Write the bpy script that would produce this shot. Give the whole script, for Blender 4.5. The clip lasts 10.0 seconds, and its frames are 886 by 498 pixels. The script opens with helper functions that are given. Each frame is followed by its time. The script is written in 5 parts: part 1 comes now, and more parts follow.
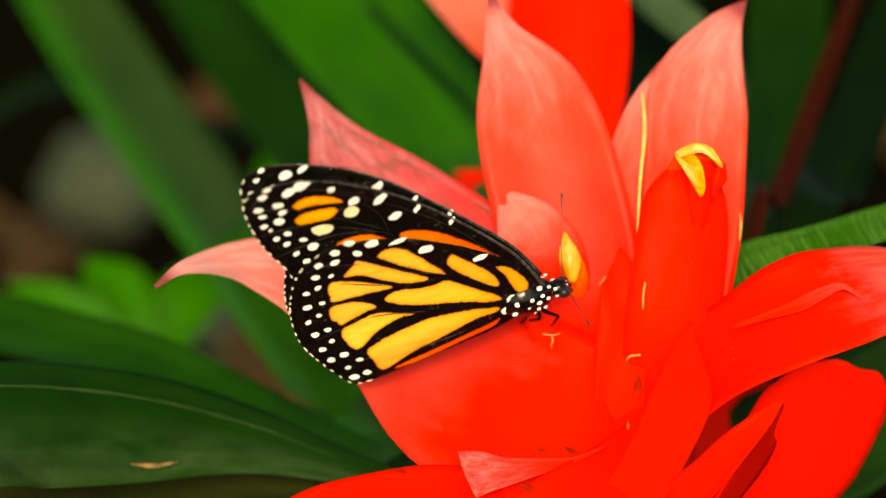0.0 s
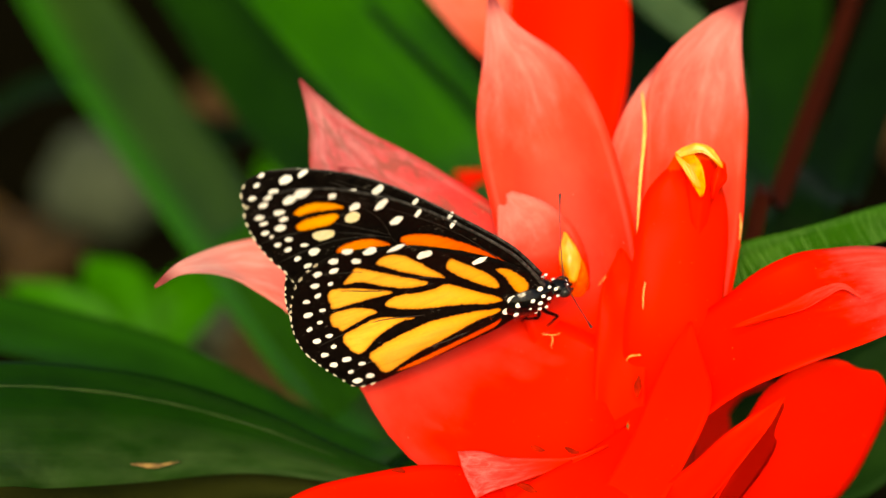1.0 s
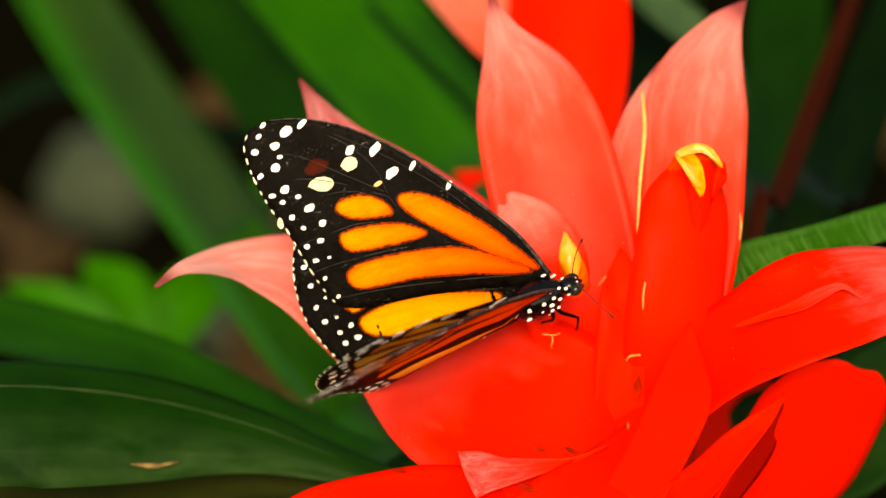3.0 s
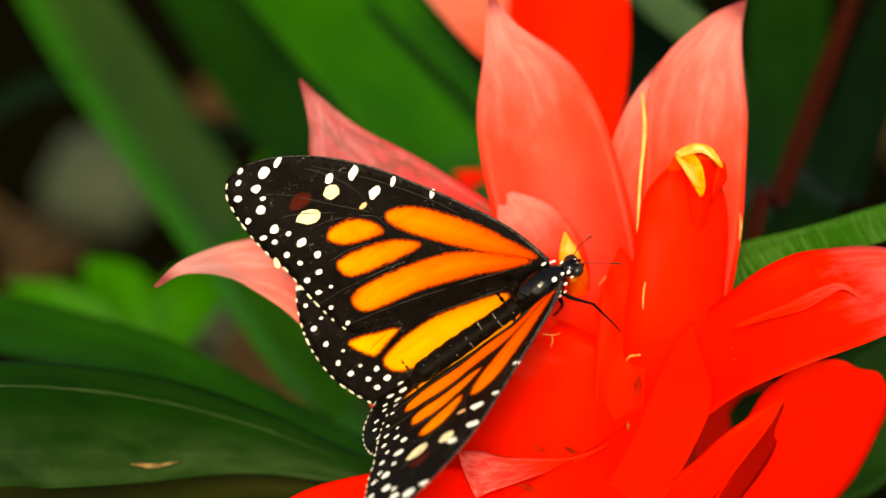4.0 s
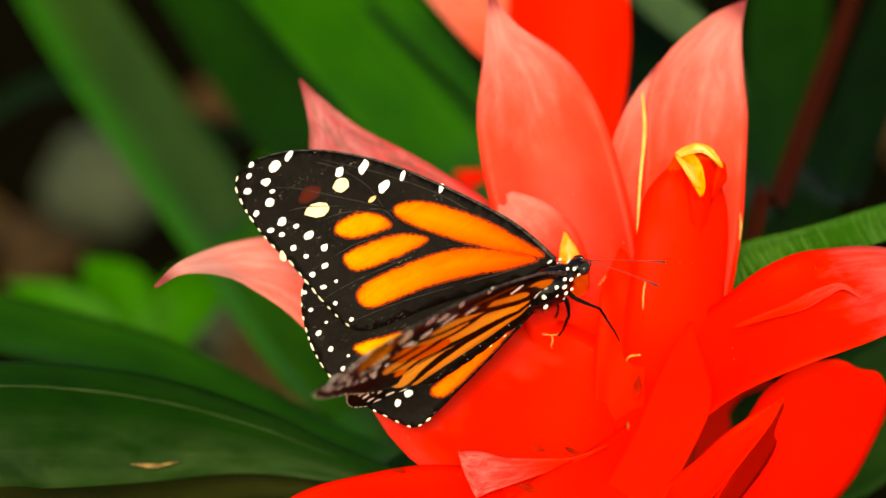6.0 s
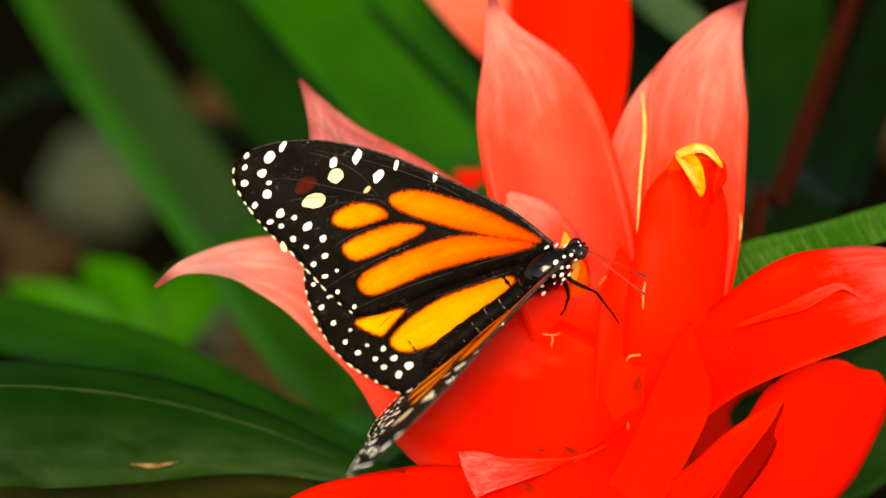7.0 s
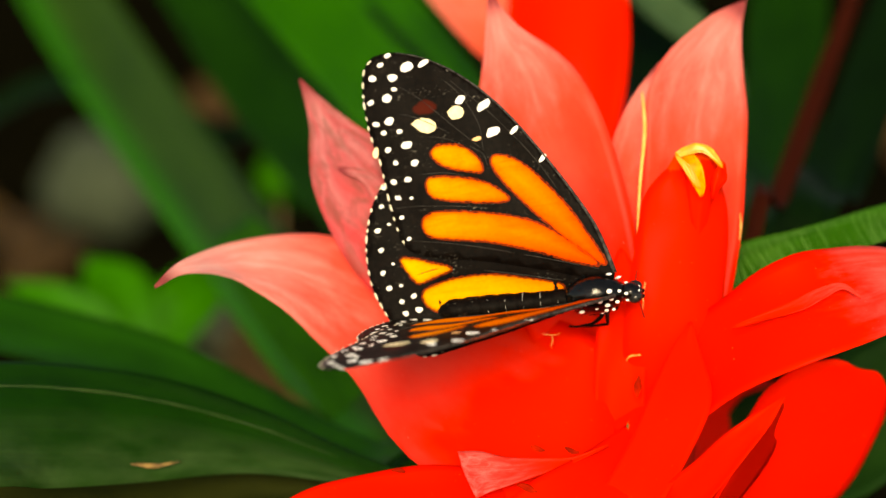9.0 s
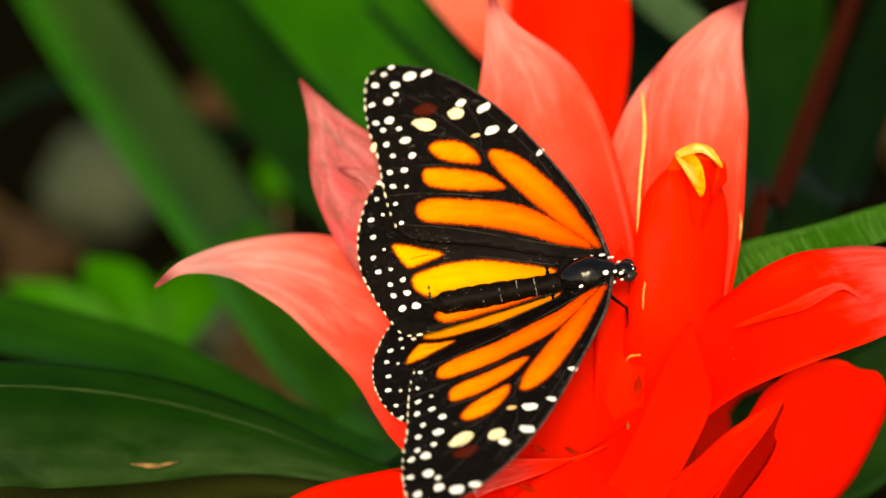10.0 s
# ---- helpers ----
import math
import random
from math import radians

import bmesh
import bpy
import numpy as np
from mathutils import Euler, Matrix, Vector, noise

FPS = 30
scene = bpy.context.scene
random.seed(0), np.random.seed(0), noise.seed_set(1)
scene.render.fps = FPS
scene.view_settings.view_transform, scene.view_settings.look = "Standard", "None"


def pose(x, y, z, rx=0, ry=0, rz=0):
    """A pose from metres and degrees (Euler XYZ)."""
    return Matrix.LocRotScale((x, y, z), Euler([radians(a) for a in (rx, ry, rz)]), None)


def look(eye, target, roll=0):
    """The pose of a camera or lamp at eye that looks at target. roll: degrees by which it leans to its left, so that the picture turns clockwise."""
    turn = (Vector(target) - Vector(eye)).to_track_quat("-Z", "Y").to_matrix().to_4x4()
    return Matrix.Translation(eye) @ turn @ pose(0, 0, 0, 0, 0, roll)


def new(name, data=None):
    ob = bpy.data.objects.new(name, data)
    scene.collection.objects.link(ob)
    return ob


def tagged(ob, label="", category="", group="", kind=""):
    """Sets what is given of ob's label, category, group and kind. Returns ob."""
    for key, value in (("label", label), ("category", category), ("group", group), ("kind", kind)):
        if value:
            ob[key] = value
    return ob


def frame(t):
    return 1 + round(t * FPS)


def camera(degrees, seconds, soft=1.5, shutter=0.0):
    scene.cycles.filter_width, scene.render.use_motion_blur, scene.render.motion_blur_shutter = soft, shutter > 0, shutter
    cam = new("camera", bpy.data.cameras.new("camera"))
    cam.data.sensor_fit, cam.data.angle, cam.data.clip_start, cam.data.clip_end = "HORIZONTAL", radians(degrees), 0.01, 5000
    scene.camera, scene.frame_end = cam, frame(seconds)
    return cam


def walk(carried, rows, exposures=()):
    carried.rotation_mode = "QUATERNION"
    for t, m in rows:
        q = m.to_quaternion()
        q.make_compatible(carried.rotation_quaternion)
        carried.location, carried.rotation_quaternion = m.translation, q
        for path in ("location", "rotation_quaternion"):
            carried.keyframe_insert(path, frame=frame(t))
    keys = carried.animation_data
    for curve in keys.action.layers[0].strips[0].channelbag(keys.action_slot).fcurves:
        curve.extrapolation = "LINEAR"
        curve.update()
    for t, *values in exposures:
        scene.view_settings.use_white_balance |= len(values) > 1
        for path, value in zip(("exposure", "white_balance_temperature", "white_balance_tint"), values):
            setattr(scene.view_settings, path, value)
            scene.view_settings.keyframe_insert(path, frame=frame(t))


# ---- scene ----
import collections

from mathutils import geometry

# ---- camera: it stands still, a long lens close above the flower ----
cam = camera(22.0, 10.0, soft=1.5, shutter=0.5)
cam.data.dof.use_dof = True
cam.data.dof.focus_distance = 0.391
cam.data.dof.aperture_fstop = 8.5
walk(cam, [(0.0, look((0.0000, -0.3655, 0.5205), (0.0000, 0.5408, 0.0978))), (10.0, look((0.0000, -0.3655, 0.5205), (0.0000, 0.5408, 0.0978)))], [(0.0, 0.55, 9600, 7.0), (10.0, 0.55, 9600, 7.0)])

# ---- light: open shade under a bright sky, with a soft sun from the upper left ----
world = bpy.data.worlds.new("sky")
scene.world = world
world.use_nodes = True
SUN_WAY = Vector((-0.10, -0.82, 0.56)).normalized()
_nt = world.node_tree
_sky = _nt.nodes.new("ShaderNodeTexSky")
_sky.sky_type = "NISHITA"
_sky.sun_disc = False
_sky.sun_elevation = math.asin(SUN_WAY.z)
_sky.sun_rotation = math.atan2(SUN_WAY.x, SUN_WAY.y)
_bg = _nt.nodes["Background"]
_nt.links.new(_sky.outputs[0], _bg.inputs["Color"])
_bg.inputs["Strength"].default_value = 0.15
sun = new("sun", bpy.data.lights.new("sun", "SUN"))
sun.data.energy = 3.6
sun.data.angle = radians(20.0)
sun.data.color = (1.0, 0.93, 0.80)
sun.matrix_world = look(tuple(SUN_WAY * 3), (0, 0, 0))


# ---- materials ----
def material(name):
    m = bpy.data.materials.new(name)
    m.use_nodes = True
    nt = m.node_tree
    return m, nt, nt.nodes["Principled BSDF"], nt.nodes["Material Output"]


def node(nt, kind, **inputs):
    n = nt.nodes.new(kind)
    for key, value in inputs.items():
        if key in n.inputs:
            n.inputs[key].default_value = value
    return n


def ramp(nt, fac, stops):
    r = nt.nodes.new("ShaderNodeValToRGB")
    els = r.color_ramp.elements
    while len(els) < len(stops):
        els.new(0.5)
    for e, (p, c) in zip(els, stops):
        e.position = p
        e.color = (*c, 1)
    nt.links.new(fac, r.inputs["Fac"])
    return r.outputs["Color"]


def mix(nt, fac, a, b, blend="MIX"):
    n = nt.nodes.new("ShaderNodeMix")
    n.data_type = "RGBA"
    n.blend_type = blend
    for socket, value in ((n.inputs[0], fac), (n.inputs[6], a), (n.inputs[7], b)):
        if isinstance(value, bpy.types.NodeSocket):
            nt.links.new(value, socket)
        elif isinstance(value, tuple):
            socket.default_value = (*value, 1)
        else:
            socket.default_value = value
    return n.outputs[2]


def noise_at(nt, scale, detail=4, rough=0.55, stretch=(1, 1, 1), coords="UV", distortion=0.0):
    tc = nt.nodes.new("ShaderNodeTexCoord")
    mp = node(nt, "ShaderNodeMapping", Scale=stretch)
    nz = node(nt, "ShaderNodeTexNoise", Scale=scale, Detail=detail, Roughness=rough, Distortion=distortion)
    nt.links.new(tc.outputs[coords], mp.inputs["Vector"])
    nt.links.new(mp.outputs[0], nz.inputs["Vector"])
    return nz.outputs["Fac"]


def uv_axis(nt, axis):
    tc = nt.nodes.new("ShaderNodeTexCoord")
    sp = nt.nodes.new("ShaderNodeSeparateXYZ")
    nt.links.new(tc.outputs["UV"], sp.inputs[0])
    return sp.outputs[axis]


def bump(nt, bsdf, height, distance, strength=0.5):
    b = node(nt, "ShaderNodeBump", Strength=strength, Distance=distance)
    nt.links.new(height, b.inputs["Height"])
    nt.links.new(b.outputs[0], bsdf.inputs["Normal"])


def let_light_through(nt, bsdf, out, colour, share):
    tr = nt.nodes.new("ShaderNodeBsdfTranslucent")
    nt.links.new(colour, tr.inputs["Color"])
    ms = node(nt, "ShaderNodeMixShader", Fac=share)
    nt.links.new(bsdf.outputs[0], ms.inputs[1])
    nt.links.new(tr.outputs[0], ms.inputs[2])
    nt.links.new(ms.outputs[0], out.inputs["Surface"])


def bract_material(name, deep, mid, pale, start, gloss=0.25, bloom=0.8, tipped=0.85, edged=0.5, stained=0.35, stain_colour=None):
    """A waxy red bract: deep at its foot, paler and pinker towards the tip, finely veined along its length, with a pale
    bloom in streaks, small scars and a purplish tip."""
    m, nt, bsdf, out = material(name)
    along = uv_axis(nt, 1)
    info = nt.nodes.new("ShaderNodeObjectInfo")
    blot = noise_at(nt, 3.0, 5, 0.6, (1.0, 2.2, 1))
    add = node(nt, "ShaderNodeMath")
    add.operation = "MULTIPLY_ADD"
    add.inputs[1].default_value = 0.35
    nt.links.new(blot, add.inputs[0])
    nt.links.new(along, add.inputs[2])
    base = ramp(nt, add.outputs[0], [(start, deep), (start + 0.26, mid), (start + 0.55, pale)])
    veins = noise_at(nt, 9.0, 3, 0.6, (6.0, 0.25, 1))
    strength = ramp(nt, add.outputs[0], [(start, (0.03, 0.03, 0.03)), (start + 0.5, (0.16, 0.16, 0.16))])
    col = mix(nt, strength, base, ramp(nt, veins, [(0.35, tuple(c * 0.72 for c in deep)), (0.65, pale)]), "SOFT_LIGHT")
    # bloom: pale streaks along the upper part
    streak = noise_at(nt, 4.5, 7, 0.66, (1.5, 1.3, 1), distortion=0.6)
    zone = node(nt, "ShaderNodeMath")
    zone.operation = "MULTIPLY"
    nt.links.new(ramp(nt, streak, [(0.42, (0, 0, 0)), (0.74, (bloom, bloom, bloom))]), zone.inputs[0])
    nt.links.new(ramp(nt, add.outputs[0], [(start + 0.20, (0, 0, 0)), (start + 0.60, (1, 1, 1))]), zone.inputs[1])
    col = mix(nt, zone.outputs[0], col, (pale[0] + 0.06, pale[1] + 0.20, pale[2] + 0.20))
    # dull stains, then small scars
    stain = noise_at(nt, 6.5, 4, 0.7, (1.0, 1.6, 1), distortion=0.8)
    col = mix(nt, ramp(nt, stain, [(0.84 - 0.57 * stained, (0, 0, 0)), (0.96 - 0.55 * stained, (stained, stained, stained))]), col, stain_colour or (mid[0] * 0.55, mid[1] * 0.9, mid[2] * 0.8))
    flecks = noise_at(nt, 42.0, 2, 0.7, (1, 2.4, 1))
    col = mix(nt, ramp(nt, flecks, [(0.71, (0, 0, 0)), (0.78, (0.5, 0.5, 0.5))]), col, (0.85, 0.40, 0.30))
    # the redder margins
    across = node(nt, "ShaderNodeMath")
    across.operation = "SUBTRACT"
    across.inputs[1].default_value = 0.5
    nt.links.new(uv_axis(nt, 0), across.inputs[0])
    off = node(nt, "ShaderNodeMath")
    off.operation = "ABSOLUTE"
    nt.links.new(across.outputs[0], off.inputs[0])
    fray = node(nt, "ShaderNodeMath")
    fray.operation = "MULTIPLY_ADD"
    fray.inputs[1].default_value = 0.16
    nt.links.new(blot, fray.inputs[0])
    nt.links.new(off.outputs[0], fray.inputs[2])
    col = mix(nt, ramp(nt, fray.outputs[0], [(0.53, (0, 0, 0)), (0.61, (edged, edged, edged))]), col, (0.62, 0.012, 0.010))
    # small crimson blotches
    blotch = noise_at(nt, 13.0, 3, 0.6, (1, 2.0, 1))
    col = mix(nt, ramp(nt, blotch, [(0.66, (0, 0, 0)), (0.74, (edged, edged, edged))]), col, (0.62, 0.03, 0.03))
    # the dry tip
    tip = node(nt, "ShaderNodeMath")
    tip.operation = "MULTIPLY_ADD"
    tip.inputs[1].default_value = 0.10
    nt.links.new(streak, tip.inputs[0])
    nt.links.new(along, tip.inputs[2])
    col = mix(nt, ramp(nt, tip.outputs[0], [(0.92, (0, 0, 0)), (1.04, (tipped, tipped, tipped))]), col, (0.24, 0.025, 0.035))
    nt.links.new(col, bsdf.inputs["Base Color"])
    bsdf.inputs["Roughness"].default_value = 0.5
    bsdf.inputs["Specular IOR Level"].default_value = gloss
    relief = node(nt, "ShaderNodeMath")
    relief.operation = "ADD"
    nt.links.new(veins, relief.inputs[0])
    nt.links.new(blot, relief.inputs[1])
    bump(nt, bsdf, relief.outputs[0], 0.0003, gloss * 0.7)
    let_light_through(nt, bsdf, out, col, 0.3)
    return m


def leaf_material(name, dark, light, rib, rough=0.38, stripes=60.0, spec=0.2, margin=None, dust_light=None, across=False):
    """A strap leaf with fine parallel veins; with a margin painted as lit on one side, a half paled by dust and painted
    light, or veins that run across.
    """
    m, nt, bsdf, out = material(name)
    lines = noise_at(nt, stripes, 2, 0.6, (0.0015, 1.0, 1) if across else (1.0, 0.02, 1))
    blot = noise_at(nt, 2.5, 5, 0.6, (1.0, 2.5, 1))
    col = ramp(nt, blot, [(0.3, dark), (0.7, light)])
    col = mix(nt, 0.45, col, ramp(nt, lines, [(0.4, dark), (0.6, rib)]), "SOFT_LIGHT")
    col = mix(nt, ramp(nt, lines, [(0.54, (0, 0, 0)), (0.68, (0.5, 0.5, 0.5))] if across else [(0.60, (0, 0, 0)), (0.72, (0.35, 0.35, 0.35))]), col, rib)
    # brighter green along one edge: the light that catches it, put into the colour
    if margin:
        col = mix(nt, ramp(nt, uv_axis(nt, 0), [(0.10, (1, 1, 1)), (0.34, (0, 0, 0))]), col, margin)
    # dust on one half, which also paints that half as the better lit
    if dust_light:
        film = node(nt, "ShaderNodeMath")
        film.operation = "MULTIPLY"
        nt.links.new(ramp(nt, noise_at(nt, 4.0, 4, 0.55, (1.6, 2.4, 1)), [(0.32, (0.08, 0.08, 0.08)), (0.68, (0.5, 0.5, 0.5))]), film.inputs[0])
        nt.links.new(ramp(nt, uv_axis(nt, 0), [(0.18, (1, 1, 1)), (0.42, (0, 0, 0))]), film.inputs[1])
        col = mix(nt, film.outputs[0], col, dust_light)
    nt.links.new(col, bsdf.inputs["Base Color"])
    bsdf.inputs["Roughness"].default_value = rough
    bsdf.inputs["Specular IOR Level"].default_value = spec
    bump(nt, bsdf, lines, 0.0003, 0.4)
    let_light_through(nt, bsdf, out, col, 0.22)
    return m


def scale_material(name, root_colour, mid_colour, far_colour, reach, hue_noise=300):
    """Coloured wing scales: deeper by the body, brighter outwards, with a soft dusky border and a grain of scales."""
    m, nt, bsdf, out = material(name)
    tc = nt.nodes.new("ShaderNodeTexCoord")
    ln = nt.nodes.new("ShaderNodeVectorMath")
    ln.operation = "LENGTH"
    nt.links.new(tc.outputs["Object"], ln.inputs[0])
    sc = node(nt, "ShaderNodeMath")
    sc.operation = "DIVIDE"
    sc.inputs[1].default_value = reach
    nt.links.new(ln.outputs["Value"], sc.inputs[0])
    col = ramp(nt, sc.outputs[0], [(0.1, root_colour), (0.55, mid_colour), (1.0, far_colour)])
    grain = noise_at(nt, 1500, 3, 0.7, (1, 1, 1), "Object")
    cloud = noise_at(nt, hue_noise, 4, 0.6, (1, 1, 1), "Object")
    col = mix(nt, 0.35, col, ramp(nt, grain, [(0.3, tuple(c * 0.55 for c in root_colour)), (0.7, far_colour)]), "SOFT_LIGHT")
    col = mix(nt, ramp(nt, cloud, [(0.45, (0, 0, 0)), (0.75, (0.4, 0.4, 0.4))]), col, root_colour)
    fibre = noise_at(nt, 850, 3, 0.6, (0.14, 1, 1), "Object")
    col = mix(nt, ramp(nt, fibre, [(0.48, (0, 0, 0)), (0.72, (0.38, 0.38, 0.38))]), col, tuple(c * f for c, f in zip(root_colour, (0.8, 0.55, 0.5))))
    rim = nt.nodes.new("ShaderNodeAttribute")
    rim.attribute_name = "rim"
    col = mix(nt, ramp(nt, rim.outputs["Fac"], [(0.05, (0.6, 0.6, 0.6)), (0.30, (0, 0, 0))]), col, tuple(c * f for c, f in zip(root_colour, (0.85, 0.55, 0.5))))
    col = mix(nt, ramp(nt, rim.outputs["Fac"], [(0.30, (0, 0, 0)), (1.0, (0.16, 0.16, 0.16))]), col, (far_colour[0], min(0.6, far_colour[1] * 1.35), far_colour[2] * 1.6))
    edge = node(nt, "ShaderNodeMath")
    edge.operation = "MULTIPLY_ADD"
    edge.inputs[1].default_value = 0.22
    nt.links.new(grain, edge.inputs[0])
    nt.links.new(rim.outputs["Fac"], edge.inputs[2])
    col = mix(nt, ramp(nt, edge.outputs[0], [(0.10, (1, 1, 1)), (0.24, (0, 0, 0))]), col, (0.010, 0.004, 0.002))
    nt.links.new(col, bsdf.inputs["Base Color"])
    bsdf.inputs["Roughness"].default_value = 0.6
    bsdf.inputs["Specular IOR Level"].default_value = 0.05
    bump(nt, bsdf, grain, 0.00004, 0.6)
    return m


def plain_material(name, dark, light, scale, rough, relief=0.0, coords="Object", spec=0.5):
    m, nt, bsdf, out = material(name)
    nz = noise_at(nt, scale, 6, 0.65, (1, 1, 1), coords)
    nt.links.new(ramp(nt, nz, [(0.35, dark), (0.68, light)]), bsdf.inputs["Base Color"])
    bsdf.inputs["Roughness"].default_value = rough
    bsdf.inputs["Specular IOR Level"].default_value = spec
    if relief:
        bump(nt, bsdf, nz, relief, 0.8)
    return m


def flecked_material(name, dark, light, fleck):
    """Black wing scales with stray pale ones."""
    m, nt, bsdf, out = material(name)
    fine = noise_at(nt, 900, 6, 0.65, (1, 1, 1), "Object")
    stray = noise_at(nt, 1500, 3, 0.6, (1, 1.8, 1), "Object")
    worn = node(nt, "ShaderNodeMath")
    worn.operation = "MULTIPLY"
    nt.links.new(ramp(nt, stray, [(0.62, (0, 0, 0)), (0.70, (0.8, 0.8, 0.8))]), worn.inputs[0])
    nt.links.new(ramp(nt, noise_at(nt, 170, 3, 0.6, (0.5, 1.4, 1), "Object"), [(0.50, (0, 0, 0)), (0.64, (1, 1, 1))]), worn.inputs[1])
    col = mix(nt, worn.outputs[0], ramp(nt, fine, [(0.35, dark), (0.68, light)]), fleck)
    nt.links.new(col, bsdf.inputs["Base Color"])
    bsdf.inputs["Roughness"].default_value = 0.55
    bsdf.inputs["Specular IOR Level"].default_value = 0.04
    bump(nt, bsdf, fine, 0.00004, 0.8)
    return m


RED = bract_material("red_bract", (0.88, 0.0105, 0.0036), (0.88, 0.0125, 0.0042), (0.88, 0.016, 0.005), 0.70, 0.05, 0.0, 0.0, 0.0)
PINK = bract_material("pink_tipped_bract", (0.88, 0.010, 0.0022), (0.87, 0.062, 0.030), (0.73, 0.18, 0.155), 0.44, 0.18, 0.7)
ROSE = bract_material("rose_bract", (0.82, 0.012, 0.004), (0.60, 0.042, 0.050), (0.50, 0.096, 0.112), 0.30, 0.2, stained=0.66, stain_colour=(0.20, 0.060, 0.045))
RED_FADED = bract_material("faded_red_bract", (0.88, 0.010, 0.0022), (0.88, 0.012, 0.003), (0.78, 0.070, 0.052), 0.60, 0.06, 0.5, 0.0, 0.0)
CREST = bract_material("crest_bract", (0.88, 0.013, 0.004), (0.87, 0.020, 0.009), (0.86, 0.036, 0.022), 0.35, 0.08, 0.3, 0.0, 0.0)
SALMON = bract_material("salmon_bract", (0.84, 0.020, 0.008), (0.74, 0.105, 0.055), (0.60, 0.17, 0.115), 0.30, 0.12, 0.4, 0.0, 0.0)
PALE_ROSE = bract_material("pale_rose_bract", (0.88, 0.014, 0.005), (0.85, 0.026, 0.016), (0.76, 0.058, 0.048), 0.36, 0.1, 0.75, 0.0, 0.0)
PINK_PALE = bract_material("pale_pink_tipped_bract", (0.88, 0.010, 0.0022), (0.84, 0.085, 0.058), (0.80, 0.32, 0.29), 0.42, 0.15, 1.0, 0.9, 0.3)
HOOD = bract_material("hooded_bract", (0.88, 0.010, 0.0022), (0.84, 0.052, 0.030), (0.80, 0.17, 0.14), 0.45, 0.15, 0.45, 0.0, 0.0)
BUD = bract_material("bud_red", (0.88, 0.011, 0.0020), (0.87, 0.014, 0.002), (0.84, 0.06, 0.006), 0.80, 0.06, 0.1, 0.0, 0.0)
LEAF = leaf_material("green_leaf", (0.0042, 0.0480, 0.0015), (0.0110, 0.0980, 0.0024), (0.0259, 0.1296, 0.0086), 0.5, 60.0, 0.06)
# leaf green with the shade of gaps and corners mixed into the colour
LEAF_SHADED = leaf_material("shaded_green_leaf", (0.0010, 0.0080, 0.0005), (0.0026, 0.0185, 0.0010), (0.009, 0.035, 0.004), 0.5, 60.0, 0.05)
LEAF_BRIGHT = leaf_material("bright_green_leaf", (0.0084, 0.0960, 0.0006), (0.0204, 0.1500, 0.0012), (0.0336, 0.1950, 0.0060), 0.45, 14.0, 0.08)
LEAF_OLIVE = leaf_material("olive_leaf", (0.0084, 0.0630, 0.0015), (0.0186, 0.1100, 0.0038), (0.0372, 0.1500, 0.0130), 0.5, 60.0, 0.06)
LEAF_BROWN = leaf_material("red_brown_leaf", (0.036, 0.005, 0.001), (0.068, 0.009, 0.002), (0.03, 0.02, 0.006), 0.6, 60.0, 0.05)
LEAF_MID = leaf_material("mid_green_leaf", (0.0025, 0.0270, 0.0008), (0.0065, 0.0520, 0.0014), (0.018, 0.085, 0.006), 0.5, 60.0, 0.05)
LEAF_PALE = leaf_material("grey_green_leaf", (0.045, 0.095, 0.040), (0.075, 0.140, 0.065), (0.11, 0.18, 0.09), 0.5, 60.0, 0.1)
LEAF_LIME = leaf_material("lime_leaf", (0.0260, 0.1650, 0.0016), (0.0530, 0.2700, 0.0038), (0.0900, 0.3600, 0.0150), 0.5, 60.0, 0.08)
LEAF_LINED = leaf_material("lined_leaf", (0.012, 0.080, 0.002), (0.030, 0.140, 0.005), (0.24, 0.44, 0.12), 0.5, 400.0, 0.08, across=True)
LEAF_DUSTY = leaf_material("dusty_leaf", (0.0058, 0.036, 0.003), (0.0170, 0.070, 0.008), (0.060, 0.125, 0.038), 0.5, 90.0, 0.07)
LEAF_RIBBED = leaf_material("ribbed_leaf", (0.0018, 0.0270, 0.0008), (0.0056, 0.0540, 0.0014), (0.012, 0.070, 0.004), 0.5, 70.0, 0.06, dust_light=(0.048, 0.098, 0.028))
LEAF_SOFT = leaf_material("soft_green_leaf", (0.0130, 0.1150, 0.0010), (0.0290, 0.2000, 0.0020), (0.05, 0.24, 0.008), 0.5, 40.0, 0.08)
LEAF_WITHERED = leaf_material("withered_leaf", (0.016, 0.022, 0.003), (0.036, 0.042, 0.006), (0.05, 0.06, 0.01), 0.6, 60.0, 0.05)
LEAF_GREYED = leaf_material("greyed_leaf", (0.0130, 0.046, 0.0030), (0.0330, 0.090, 0.0090), (0.06, 0.10, 0.03), 0.5, 24.0, 0.06, margin=(0.009, 0.105, 0.002))
# near black: the shade that foliage throws on the soil is in its colour
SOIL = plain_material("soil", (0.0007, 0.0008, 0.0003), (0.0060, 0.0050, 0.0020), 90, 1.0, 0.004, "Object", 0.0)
STONE = plain_material("stone", (0.020, 0.029, 0.015), (0.043, 0.058, 0.033), 30, 0.9, 0.002, "Object", 0.2)
LITTER = plain_material("dry_leaf", (0.018, 0.010, 0.003), (0.064, 0.034, 0.010), 60, 0.8, 0.0005, "Object", 0.1)
RIB_GREEN = plain_material("pale_rib", (0.03, 0.075, 0.012), (0.10, 0.16, 0.04), 200, 0.5)
SCAR = plain_material("brown_scar", (0.10, 0.05, 0.012), (0.30, 0.18, 0.05), 500, 0.8, 0.0002)
